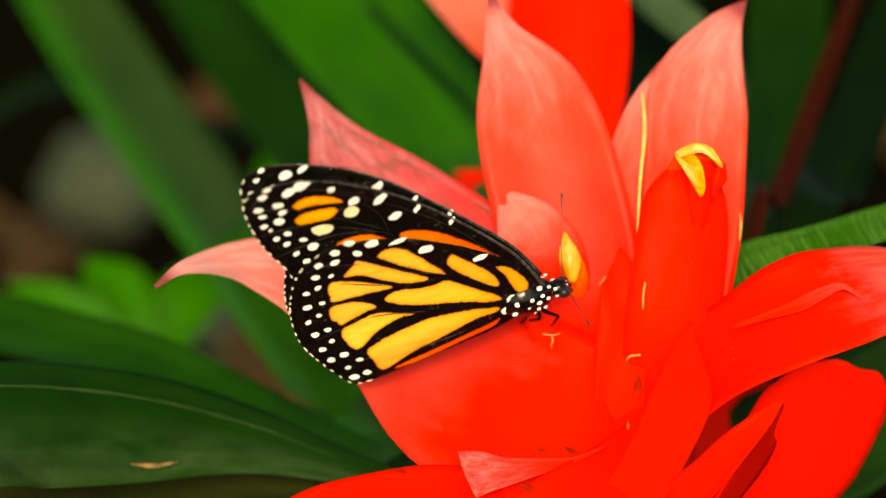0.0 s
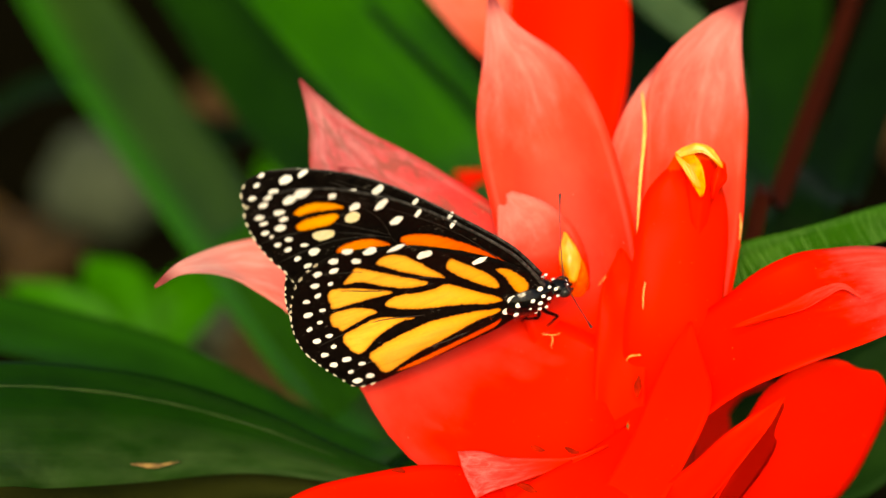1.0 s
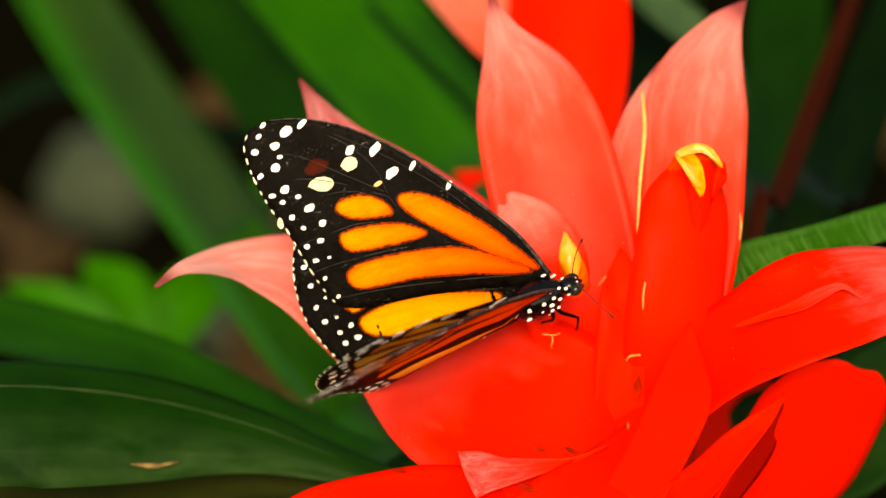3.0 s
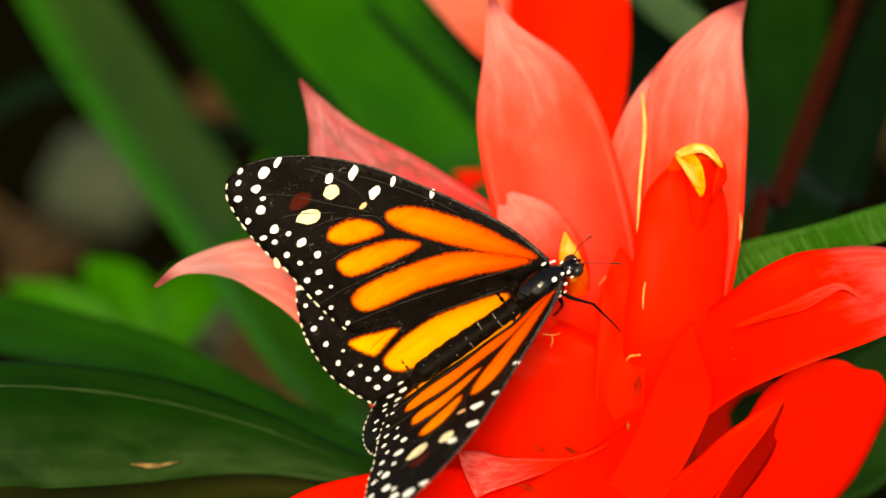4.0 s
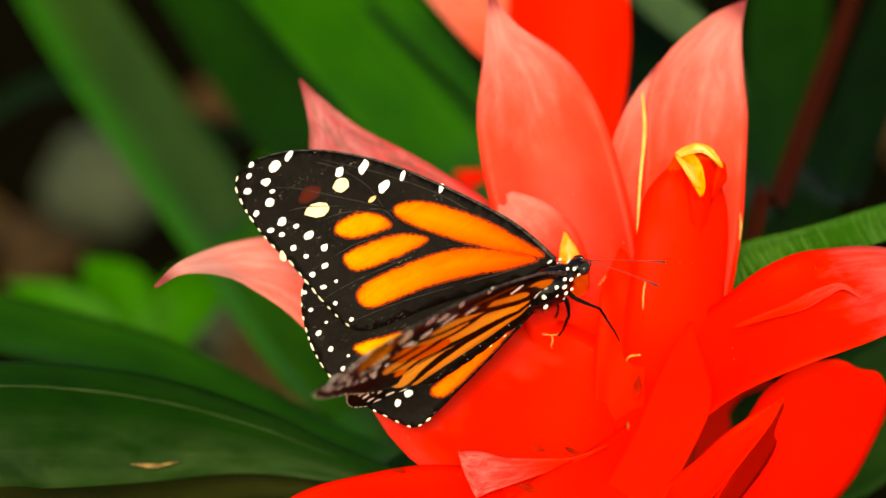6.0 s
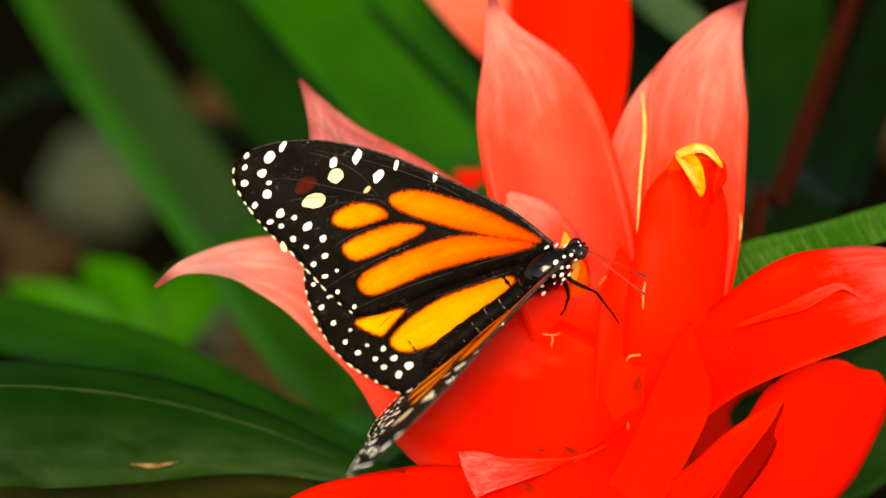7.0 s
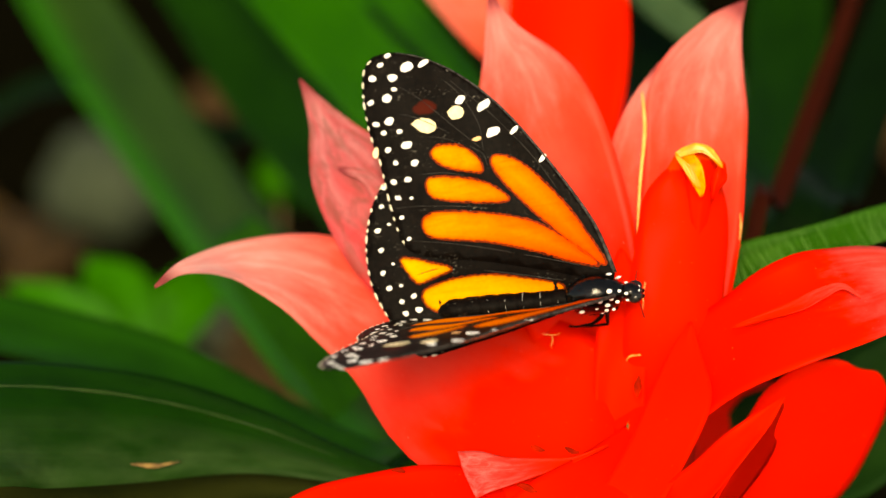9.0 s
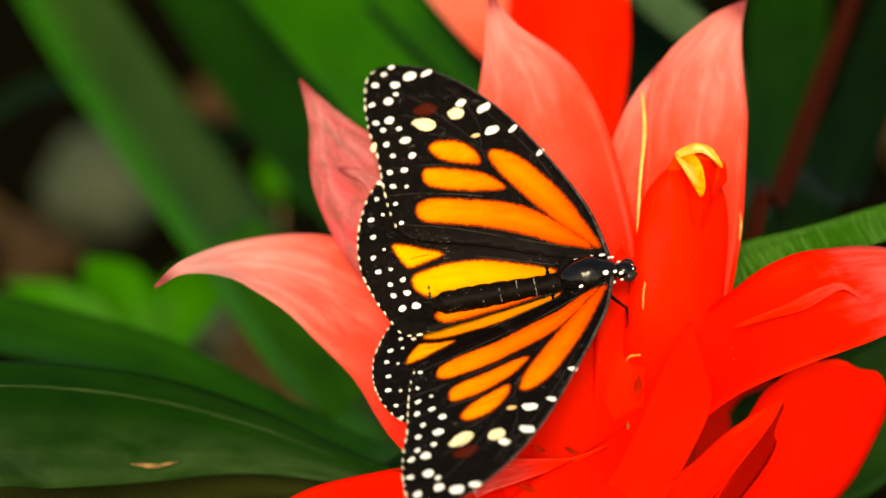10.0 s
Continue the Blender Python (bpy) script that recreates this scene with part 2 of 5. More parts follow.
# dark red for the painted shade of small hollows in the bracts
SHADE_RED = plain_material("dark_red_shade", (0.16, 0.004, 0.001), (0.40, 0.008, 0.002), 300, 0.8, 0.0001, "Object", 0.05)
STEM = plain_material("stem", (0.10, 0.12, 0.03), (0.28, 0.10, 0.03), 80, 0.5, 0.0003)
ORANGE_PETAL = plain_material("orange_petal", (0.88, 0.06, 0.002), (0.88, 0.20, 0.006), 300, 0.5, 0.0, "Object", 0.1)
PALE_ORANGE = plain_material("orange_yellow_petal", (0.86, 0.12, 0.004), (0.87, 0.36, 0.020), 260, 0.45, 0.0, "Object", 0.1)
YELLOW = plain_material("yellow_petal", (0.85, 0.22, 0.012), (0.87, 0.37, 0.032), 400, 0.4, 0.0)
PALE = plain_material("pale_margin", (0.82, 0.36, 0.06), (0.85, 0.55, 0.16), 300, 0.5, 0.0)
AMBER_PALE = scale_material("pale_amber_scales", (0.84, 0.33, 0.030), (0.88, 0.46, 0.065), (0.90, 0.52, 0.095), 0.040)
BLACK = flecked_material("black_scales", (0.0012, 0.0008, 0.0006), (0.0052, 0.0034, 0.0026), (0.22, 0.20, 0.17))
COSTA = plain_material("grey_flecked_scales", (0.004, 0.0035, 0.003), (0.085, 0.08, 0.075), 1300, 0.6, 0.0001, "Object", 0.05)
FUZZ = plain_material("black_hair", (0.0012, 0.0011, 0.0010), (0.004, 0.0038, 0.0035), 1100, 0.15, 0.00005, "Object", 0.28)
WHITE = plain_material("white_scales", (0.88, 0.87, 0.82), (0.94, 0.94, 0.92), 1200, 0.7, 0.00003)
APRICOT = plain_material("apricot_scales", (0.80, 0.40, 0.16), (0.86, 0.52, 0.25), 1200, 0.7, 0.00003)
PALE_HEM = plain_material("pale_hem_scales", (0.60, 0.52, 0.36), (0.85, 0.80, 0.66), 1200, 0.7, 0.00003)
CREAM = plain_material("cream_scales", (0.78, 0.62, 0.33), (0.85, 0.74, 0.50), 1200, 0.7, 0.00003)
ORANGE = scale_material("orange_scales", (0.72, 0.058, 0.002), (0.82, 0.145, 0.004), (0.88, 0.29, 0.010), 0.035)
AMBER = scale_material("amber_scales", (0.81, 0.19, 0.004), (0.865, 0.31, 0.009), (0.88, 0.41, 0.018), 0.040)
BURNT = plain_material("burnt_orange_scales", (0.05, 0.006, 0.001), (0.30, 0.028, 0.002), 1500, 0.6, 0.0, "Object", 0.05)
RUST = scale_material("rust_scales", (0.040, 0.004, 0.001), (0.065, 0.006, 0.002), (0.08, 0.008, 0.002), 0.05)
VEIN = plain_material("dusky_vein", (0.004, 0.0035, 0.003), (0.035, 0.030, 0.026), 700, 0.45, 0.0, "Object", 0.15)
RING = plain_material("grey_band_scales", (0.006, 0.006, 0.006), (0.45, 0.43, 0.40), 600, 0.6, 0.0, "Object", 0.2)
ANTENNA = plain_material("antenna", (0.02, 0.006, 0.004), (0.06, 0.015, 0.010), 800, 0.5, 0.0)
EYE = plain_material("compound_eye", (0.004, 0.004, 0.004), (0.022, 0.022, 0.020), 2600, 0.2, 0.00003, "Object", 0.25)


# ---- building tools ----
def finish(name, bm, mats, parent=None, label="", smooth=True):
    me = bpy.data.meshes.new(name)
    bm.to_mesh(me)
    bm.free()
    for m in mats if isinstance(mats, (list, tuple)) else [mats]:
        me.materials.append(m)
    if smooth:
        for p in me.polygons:
            p.use_smooth = True
    ob = new(name, me)
    ob.parent = parent
    return tagged(ob, label)


part = finish


def root(name, at, label, category, group=""):
    e = new(name)
    e.empty_display_size = 0.01
    e.location = at
    return tagged(e, label, category, group)


def spline(points, n):
    """n + 1 places along a smooth curve through the points (numbers or vectors)."""
    pts = [Vector(p) if hasattr(p, "__len__") else p for p in points]
    pts = [pts[0] * 2 - pts[1]] + pts + [pts[-1] * 2 - pts[-2]]
    out = []
    for k in range(n + 1):
        s = k / n * (len(pts) - 3)
        i = min(int(s), len(pts) - 4)
        f = s - i
        a, b, c, d = pts[i:i + 4]
        out.append(0.5 * (b * 2 + (c - a) * f + (a * 2 - b * 5 + c * 4 - d) * f * f + (b * 3 - a - c * 3 + d) * f ** 3))
    return out


def blade(spine, halves, face, cup=0.25, thick=0.0006, origin=(0, 0, 0), seed=0, rows=30, cols=12, wave=0.0006, tip_face=None, fold=0.0, low=None):
    """A leaf or bract: swept along its spine, with half-widths in millimetres, an upper side that looks along face,
    edges that rise by cup, gentle waves, and a thickness that thins out to the edges."""
    org = Vector(origin)
    line = spline(spine, rows)
    half = [max(h, 0.15) * 0.001 for h in spline(halves, rows)]
    under_half = [max(h, 0.15) * 0.001 for h in spline(low, rows)] if low else half
    bm = bmesh.new()
    uv = bm.loops.layers.uv.new("UVMap")
    top, under = [], []
    f0, f1 = Vector(face), Vector(tip_face or face)
    for i, p in enumerate(line):
        t = (line[min(i + 1, rows)] - line[max(i - 1, 0)]).normalized()
        n = f0.lerp(f1, i / rows)
        n = (n - t * n.dot(t)).normalized()
        side = t.cross(n)
        a, b = [], []
        for j in range(cols + 1):
            s = j / cols * 2 - 1
            lift = cup * half[i] * s * s + fold * half[i] * abs(s)
            w = noise.noise(Vector((seed * 7.3 + s * 1.3, i / rows * 4.0, seed))) * wave * (0.4 + abs(s))
            q = p + side * s * (half[i] if s > 0 else under_half[i]) + n * (lift + w) - org
            th = thick * (1 - 0.8 * s * s)
            a.append(bm.verts.new(q))
            b.append(bm.verts.new(q - n * th))
        top.append(a)
        under.append(b)

    def face4(vs, uvs):
        f = bm.faces.new(vs)
        for lp, c in zip(f.loops, uvs):
            lp[uv].uv = c

    for i in range(rows):
        for j in range(cols):
            c = [(j / cols, i / rows), ((j + 1) / cols, i / rows), ((j + 1) / cols, (i + 1) / rows), (j / cols, (i + 1) / rows)]
            face4((top[i][j], top[i][j + 1], top[i + 1][j + 1], top[i + 1][j]), c)
            face4((under[i][j], under[i + 1][j], under[i + 1][j + 1], under[i][j + 1]), (c[0], c[3], c[2], c[1]))
        for j in (0, cols):
            c = (j / cols, i / rows)
            face4((top[i][j], top[i + 1][j], under[i + 1][j], under[i][j]), (c, c, c, c))
    for i in (0, rows):
        for j in range(cols):
            c = (j / cols, i / rows)
            face4((top[i][j], under[i][j], under[i][j + 1], top[i][j + 1]), (c, c, c, c))
    bmesh.ops.recalc_face_normals(bm, faces=bm.faces)
    return bm


def tube(points, radii, n=24, sides=8, origin=(0, 0, 0), scale=0.001):
    """A round, tapering rod along a smooth curve; radii in millimetres."""
    line = [(p - Vector(origin)) for p in spline(points, n)]
    rad = [max(r, 0.01) * scale for r in spline(radii, n)]
    bm = bmesh.new()
    rings = []
    ref = Vector((0.31, 0.2, 0.93))
    for i, p in enumerate(line):
        t = (line[min(i + 1, n)] - line[max(i - 1, 0)]).normalized()
        u = (ref - t * ref.dot(t)).normalized()
        v = t.cross(u)
        rings.append([bm.verts.new(p + (u * math.cos(k * math.tau / sides) + v * math.sin(k * math.tau / sides)) * rad[i]) for k in range(sides)])
    for a, b in zip(rings, rings[1:]):
        for k in range(sides):
            bm.faces.new((a[k], a[(k + 1) % sides], b[(k + 1) % sides], b[k]))
    bm.faces.new(rings[0][::-1])
    bm.faces.new(rings[-1])
    return bm


# ---- the ground ----
def make_ground():
    bm = bmesh.new()
    ring = [0.0, 0.06, 0.12, 0.18, 0.24, 0.3, 0.37, 0.45, 0.55, 0.7, 0.9, 1.2, 1.7, 2.5, 4, 8, 20, 60, 200, 800]
    prev = None
    for i, r in enumerate(ring):
        vs = []
        for k in range(72):
            a = k / 72 * math.tau
            x, y = r * math.cos(a), 0.1 + r * math.sin(a)
            h = noise.noise(Vector((x * 9, y * 9, 0))) * 0.012 + noise.noise(Vector((x * 40, y * 40, 3))) * 0.004
            vs.append(bm.verts.new((x, y, h if r < 5 else 0)))
        if prev:
            for k in range(72):
                bm.faces.new((prev[k], vs[k], vs[(k + 1) % 72], prev[(k + 1) % 72]))
        prev = vs
    bmesh.ops.remove_doubles(bm, verts=bm.verts, dist=1e-5)
    return tagged(finish("ground", bm, SOIL), "soil of a shaded planting bed, coloured near black for the shade", "ground", kind="structure")


make_ground()

# ---- the bromeliad in flower ----
HEART = Vector((0.0327, -0.0087, 0.2982))
plant = root("bromeliad", (HEART.x, HEART.y, 0.0), "flowering bromeliad with broad red bracts and green strap leaves", "plant")


def bract(spine, halves, face, mat, cup=0.25, seed=0, label="", **kw):
    return part("bract", blade(spine, halves, face, cup, origin=plant.location, seed=seed, **kw), mat, plant, label)


def leaf(spine, halves, face, mat, cup=0.2, seed=0, label="", owner=None, **kw):
    owner = owner or plant
    foot = owner.location + Vector((0, 0.004, 0.09))
    spine, halves = [foot] + spine, [halves[0] * 0.8] + halves
    if "low" in kw:
        kw["low"] = [kw["low"][0] * 0.8] + kw["low"]
    return part("leaf", blade(spine, halves, face, cup, 0.0009, owner.location, seed, 36, 10, **kw), mat, owner, label)


part("stem", tube([Vector((HEART.x, HEART.y, -0.01)), Vector((HEART.x + 0.002, HEART.y, 0.15)), HEART, HEART + Vector((0, 0, 0.02))],
                  [9, 8, 8, 3], origin=plant.location), STEM, plant)

# upright bracts at the back
bract([(0.0317, 0.0044, 0.3073), (0.0262, 0.0039, 0.3347), (0.0206, 0.0139, 0.3561), (0.0161, 0.0245, 0.3695), (0.0110, 0.0331, 0.3785), (0.0086, 0.0384, 0.3849)], [3, 10.5, 11.8, 9.6, 3.2, 0.2], (-0.097, -0.773, 0.627), PINK, 0.22, 1, "red bract paling to salmon pink at its tip", low=[3, 11, 12.5, 10.3, 3.4, 0.2])
bract([(0.0344, -0.0056, 0.3143), (0.0410, 0.0013, 0.3315), (0.0444, 0.0100, 0.3477), (0.0457, 0.0184, 0.3586), (0.0468, 0.0266, 0.3692), (0.0516, 0.0350, 0.3778), (0.0565, 0.0396, 0.3829)], [5, 8.5, 9.3, 9.4, 9.0, 4.2, 0.2], (0.049, -0.805, 0.591), PINK, 0.18, 2, "red bract paling to pink, its tip tinged purple")
bract([(0.0306, -0.0004, 0.3160), (0.0337, 0.0110, 0.3404), (0.0351, 0.0189, 0.3550), (0.0371, 0.0260, 0.3656), (0.0402, 0.0314, 0.3736)], [6, 6.2, 6, 3.5, 0.2], (0.000, -0.806, 0.592), PINK, 0.2, 3)
# the rolled bract that holds the flower
bract([(0.0368, -0.0043, 0.3076), (0.0403, -0.0058, 0.3329), (0.0425, 0.0005, 0.3488), (0.0434, 0.0057, 0.3574), (0.0431, 0.0087, 0.3616), (0.0420, 0.0110, 0.3641)], [3, 8.2, 8.4, 7.4, 4.5, 0.4], (0.099, -0.856, 0.508), BUD, -0.2, 4, "scarlet bract rolled round the yellow flower")
# bracts that reach out to the side of the butterfly
bract([(0.0211, 0.0093, 0.3226), (0.0087, 0.0123, 0.3386), (-0.0051, 0.0170, 0.3485), (-0.0159, 0.0235, 0.3554), (-0.0221, 0.0301, 0.3626), (-0.0268, 0.0343, 0.3691)], [8, 10.5, 9.6, 7.4, 2.9, 0.2], (-0.188, -0.733, 0.653), ROSE, 0.2, 5, "rose-pink bract twisted to a point", low=[8, 16, 15.5, 9.6, 3.2, 0.2])
bract([(0.0466, -0.0009, 0.3056), (0.0267, -0.0109, 0.3219), (0.0077, -0.0031, 0.3268), (-0.0087, 0.0084, 0.3301), (-0.0233, 0.0129, 0.3375), (-0.0366, 0.0114, 0.3414), (-0.0459, 0.0022, 0.3453), (-0.0508, -0.0037, 0.3445)], [8, 14, 15, 14, 9.8, 5.2, 1.6, 0.2], (-0.049, -0.531, 0.846), PINK_PALE, 0.10, 6, low=[12, 24, 22.5, 13.4, 9.9, 5.2, 1.6, 0.2], label="broad red bract with a pink tip curled downwards")
# front bracts
bract([(0.0358, -0.0119, 0.3196), (0.0273, -0.0267, 0.3188), (0.0173, -0.0341, 0.3171), (0.0073, -0.0362, 0.3126)], [3.5, 6.0, 5.6, 3], (-0.100, -0.469, 0.878), RED, 0.10, 7, low=[2, 6, 6, 3])
bract([(0.0438, -0.0057, 0.3385), (0.0419, -0.0100, 0.3340), (0.0397, -0.0165, 0.3296), (0.0366, -0.0237, 0.3236), (0.0316, -0.0325, 0.3165), (0.0266, -0.0362, 0.3063)], [0.3, 2.2, 3.6, 4.6, 6, 6], (-0.250, -0.469, 0.847), RED, 0.04, 15, low=[0.3, 4.0, 7.4, 6.4, 5.0, 4], wave=0.0003)
bract([(0.0288, -0.0218, 0.3228), (0.0229, -0.0237, 0.3211), (0.0181, -0.0250, 0.3207), (0.0135, -0.0258, 0.3203), (0.0095, -0.0268, 0.3204), (0.0062, -0.0273, 0.3205), (0.0039, -0.0283, 0.3209)], [0.15, 0.5, 1.3, 2.2, 3.3, 4.2, 4.6], (-0.100, -0.469, 0.878), PALE_ROSE, 0.06, 8, "pale turned-over end of a red bract", low=[0.15, 0.6, 1.5, 2.4, 3.5, 4.6, 5.4], wave=0.0003)
bract([(0.0275, -0.0211, 0.3095), (0.0064, -0.0293, 0.3156), (-0.0081, -0.0327, 0.3177), (-0.0214, -0.0350, 0.3174), (-0.0350, -0.0350, 0.3129)], [8, 7, 6.4, 4.6, 0.3], (0.000, -0.342, 0.940), RED, 0.2, 9)
# bracts on the far side from the butterfly
bract([(0.0282, -0.0057, 0.3196), (0.0383, -0.0075, 0.3252), (0.0478, -0.0102, 0.3335), (0.0581, -0.0138, 0.3424), (0.0689, -0.0122, 0.3459), (0.0835, -0.0030, 0.3444), (0.1009, 0.0081, 0.3350)], [3, 11, 11.5, 11.2, 10.6, 8, 0.3], (0.000, -0.437, 0.900), RED_FADED, 0.15, 10, "broad red bract arching outwards", low=[3, 7.5, 9.4, 10.6, 10.6, 8, 0.3])
# ridge of the fold; its paler red paints the highlight there
bract([(0.0499, -0.0146, 0.3419), (0.0560, -0.0150, 0.3445), (0.0612, -0.0148, 0.3463), (0.0649, -0.0135, 0.3478), (0.0688, -0.0121, 0.3486), (0.0718, -0.0142, 0.3475)], [0.2, 0.8, 1.3, 1.2, 0.6, 0.15], (-0.10, -0.50, 0.86), CREST, 0.1, 41, "crest on a red bract, its highlight put into the pale colour", wave=0.0002)
bract([(0.0582, -0.0001, 0.2867), (0.0630, -0.0029, 0.3020), (0.0681, -0.0027, 0.3154), (0.0699, -0.0027, 0.3202), (0.0712, -0.0026, 0.3238), (0.0722, -0.0026, 0.3264), (0.0727, -0.0026, 0.3279), (0.0730, -0.0026, 0.3285)], [8, 12.6, 13.2, 12.8, 11.6, 9.0, 5.4, 0.3], (0.300, -0.818, 0.492), RED, -0.20, 11, "red bract hollowed like a spoon", low=[7, 12, 11.6, 10.2, 8.2, 5.6, 3.0, 0.3], wave=0.0002)
bract([(0.0290, -0.0308, 0.3028), (0.0380, -0.0339, 0.3151), (0.0452, -0.0341, 0.3243), (0.0511, -0.0331, 0.3311), (0.0574, -0.0286, 0.3359)], [5, 5, 3.8, 2.6, 0.2], (-0.422, -0.446, 0.790), RED, 0.2, 12)
bract([(0.0241, 0.0084, 0.3254), (0.0194, 0.0045, 0.3430), (0.0153, 0.0079, 0.3504), (0.0111, 0.0122, 0.3549)], [2, 7, 6.2, 1.6], (-0.098, -0.802, 0.589), HOOD, 0.12, 13, "small bract with a folded pink rim")

# the yellow flower that opens from the rolled bract
flower = part("flower", blade([(0.0456, 0.0023, 0.3502), (0.0458, 0.0038, 0.3582), (0.0459, 0.0050, 0.3632), (0.0457, 0.0066, 0.3666)], [1.0, 2.2, 3.0, 0.8], (0.099, -0.856, 0.508), -0.5, 0.0005, plant.location, 50, 16, 8), BUD, plant, "small red and yellow flower curling open")
part("petal", blade([(0.0426, 0.0047, 0.3668), (0.0434, 0.0031, 0.3656), (0.0442, 0.0018, 0.3640), (0.0450, 0.0008, 0.3620), (0.0455, 0.0009, 0.3598)], [0.5, 1.3, 1.5, 1.0, 0.2], (-0.35, -0.70, 0.62), 0.25, 0.0004, plant.location, 51, 14, 6), PALE_ORANGE, flower, "orange petal with a yellow edge")
part("petal", blade([(0.0410, 0.0040, 0.3664), (0.0417, 0.0026, 0.3658), (0.0429, 0.0015, 0.3645), (0.0441, 0.0007, 0.3629), (0.0451, 0.0005, 0.3613)], [0.25, 0.5, 0.65, 0.55, 0.15], (-0.30, -0.70, 0.64), 0.3, 0.0004, plant.location, 52, 14, 6), YELLOW, flower)
part("petal", blade([(0.0409, 0.0039, 0.3663), (0.0425, 0.0038, 0.3673), (0.0443, 0.0036, 0.3680), (0.0459, 0.0033, 0.3680), (0.0474, 0.0027, 0.3667), (0.0490, 0.0021, 0.3648)], [0.4, 0.9, 1.05, 0.95, 0.6, 0.15], (0.10, -0.66, 0.74), -0.3, 0.0004, plant.location, 53, 18, 6), YELLOW, flower)
part("petal", blade([(0.0474, 0.0007, 0.3594), (0.0482, 0.0012, 0.3616), (0.0488, 0.0019, 0.3635), (0.0489, 0.0028, 0.3647), (0.0482, 0.0039, 0.3656)], [0.3, 1.1, 1.2, 0.8, 0.2], (0.365, -0.750, 0.551), -0.4, 0.0004, plant.location, 54, 14, 6), BUD, flower)
# the bud beside the butterfly
bud = part("flower", blade([(0.0248, 0.0072, 0.3348), (0.0236, 0.0025, 0.3423), (0.0228, 0.0022, 0.3463), (0.0221, 0.0039, 0.3489)], [1.2, 2.3, 2.0, 0.5], (-0.192, -0.791, 0.581), -0.6, 0.0005, plant.location, 54, 16, 8), ORANGE_PETAL, plant, "pointed flower bud with a yellow tip")
part("petal", blade([(0.0230, -0.0007, 0.3438), (0.0225, 0.0001, 0.3473), (0.0221, 0.0017, 0.3498), (0.0217, 0.0040, 0.3515)], [0.8, 1.9, 1.4, 0.2], (-0.192, -0.791, 0.581), -0.6, 0.0005, plant.location, 56, 16, 8), YELLOW, bud)
# pale dry margins and small curls of papery tissue
for line_, rad_ in (([(0.0364, 0.0239, 0.3704), (0.0365, 0.0173, 0.3657), (0.0353, 0.0092, 0.3592), (0.0345, 0.0027, 0.3505)], [0.2, 0.36, 0.26, 0.1]),
                    ([(0.0537, 0.0105, 0.3522), (0.0538, 0.0092, 0.3503), (0.0536, 0.0081, 0.3480)], [0.07, 0.18, 0.07]),
                    ([(0.0358, -0.0023, 0.3446), (0.0355, -0.0032, 0.3428), (0.0354, -0.0043, 0.3402)], [0.04, 0.12, 0.04]),
                    ([(0.0326, -0.0062, 0.3310), (0.0334, -0.0060, 0.3318), (0.0353, -0.0063, 0.3322)], [0.05, 0.13, 0.05]),
                    ([(0.0281, 0.0045, 0.3407), (0.0303, 0.0046, 0.3437), (0.0317, 0.0047, 0.3450), (0.0335, 0.0050, 0.3442)], [0.05, 0.12, 0.16, 0.1]),
                    ([(0.0175, -0.0045, 0.3356), (0.0192, -0.0045, 0.3352), (0.0209, -0.0042, 0.3354)], [0.03, 0.06, 0.03]),
                    ([(0.0193, -0.0045, 0.3354), (0.0195, -0.0051, 0.3345), (0.0192, -0.0060, 0.3335)], [0.04, 0.06, 0.03])):
    part("margin", tube(line_, rad_, 14, 6, plant.location), PALE, plant, "pale papery edge")
bract([(0.0349, 0.0133, 0.3084), (0.0455, 0.0190, 0.3015), (0.0537, 0.0215, 0.2950), (0.0609, 0.0221, 0.2869), (0.0672, 0.0221, 0.2751)], [6, 14, 20, 22, 12], (0.207, -0.533, 0.820), RED, 0.1, 14)
bract([(-0.0014, 0.0105, 0.3406), (-0.0082, 0.0156, 0.3491), (-0.0134, 0.0194, 0.3550), (-0.0194, 0.0213, 0.3566)], [6, 4.2, 1.6, 0.2], (-0.188, -0.733, 0.653), ROSE, 0.15, 16, "small pink fold on a bract")
bract([(0.0316, -0.0112, 0.3117), (0.0317, -0.0057, 0.3283), (0.0324, 0.0007, 0.3409), (0.0321, 0.0064, 0.3471)], [4, 4.6, 4.2, 0.4], (0.000, -0.834, 0.552), RED, 0.1, 17)

# thin dark slips laid on the bracts as painted shade of notches and pockets
for line_, wide_ in (([(0.0347, -0.0098, 0.3300), (0.0344, -0.0108, 0.3289), (0.0343, -0.0116, 0.3280), (0.0342, -0.0124, 0.3269)], [0.1, 0.6, 0.65, 0.1]),
                     ([(0.0151, -0.0254, 0.3246), (0.0159, -0.0256, 0.3243), (0.0167, -0.0257, 0.3240), (0.0175, -0.0258, 0.3239)], [0.1, 0.5, 0.4, 0.1]),
                     ([(0.0209, -0.0255, 0.3244), (0.0217, -0.0257, 0.3240), (0.0224, -0.0259, 0.3237), (0.0233, -0.0259, 0.3236)], [0.1, 0.4, 0.4, 0.1]),
                     ([(0.0127, -0.0308, 0.3201), (0.0137, -0.0309, 0.3199), (0.0148, -0.0311, 0.3194), (0.0160, -0.0314, 0.3189)], [0.1, 0.5, 0.6, 0.1]),
                     ([(-0.0087, -0.0294, 0.3220), (-0.0080, -0.0293, 0.3222), (-0.0072, -0.0294, 0.3221), (-0.0065, -0.0295, 0.3218)], [0.1, 0.35, 0.4, 0.1]),):
    part("scar_or_shade", blade(line_, wide_, (0.000, -0.747, 0.665), 0.1, 0.0002, plant.location, 81, 10, 4, 0.0001), SHADE_RED, plant, "dark red patch painted as the shade of a small hollow")
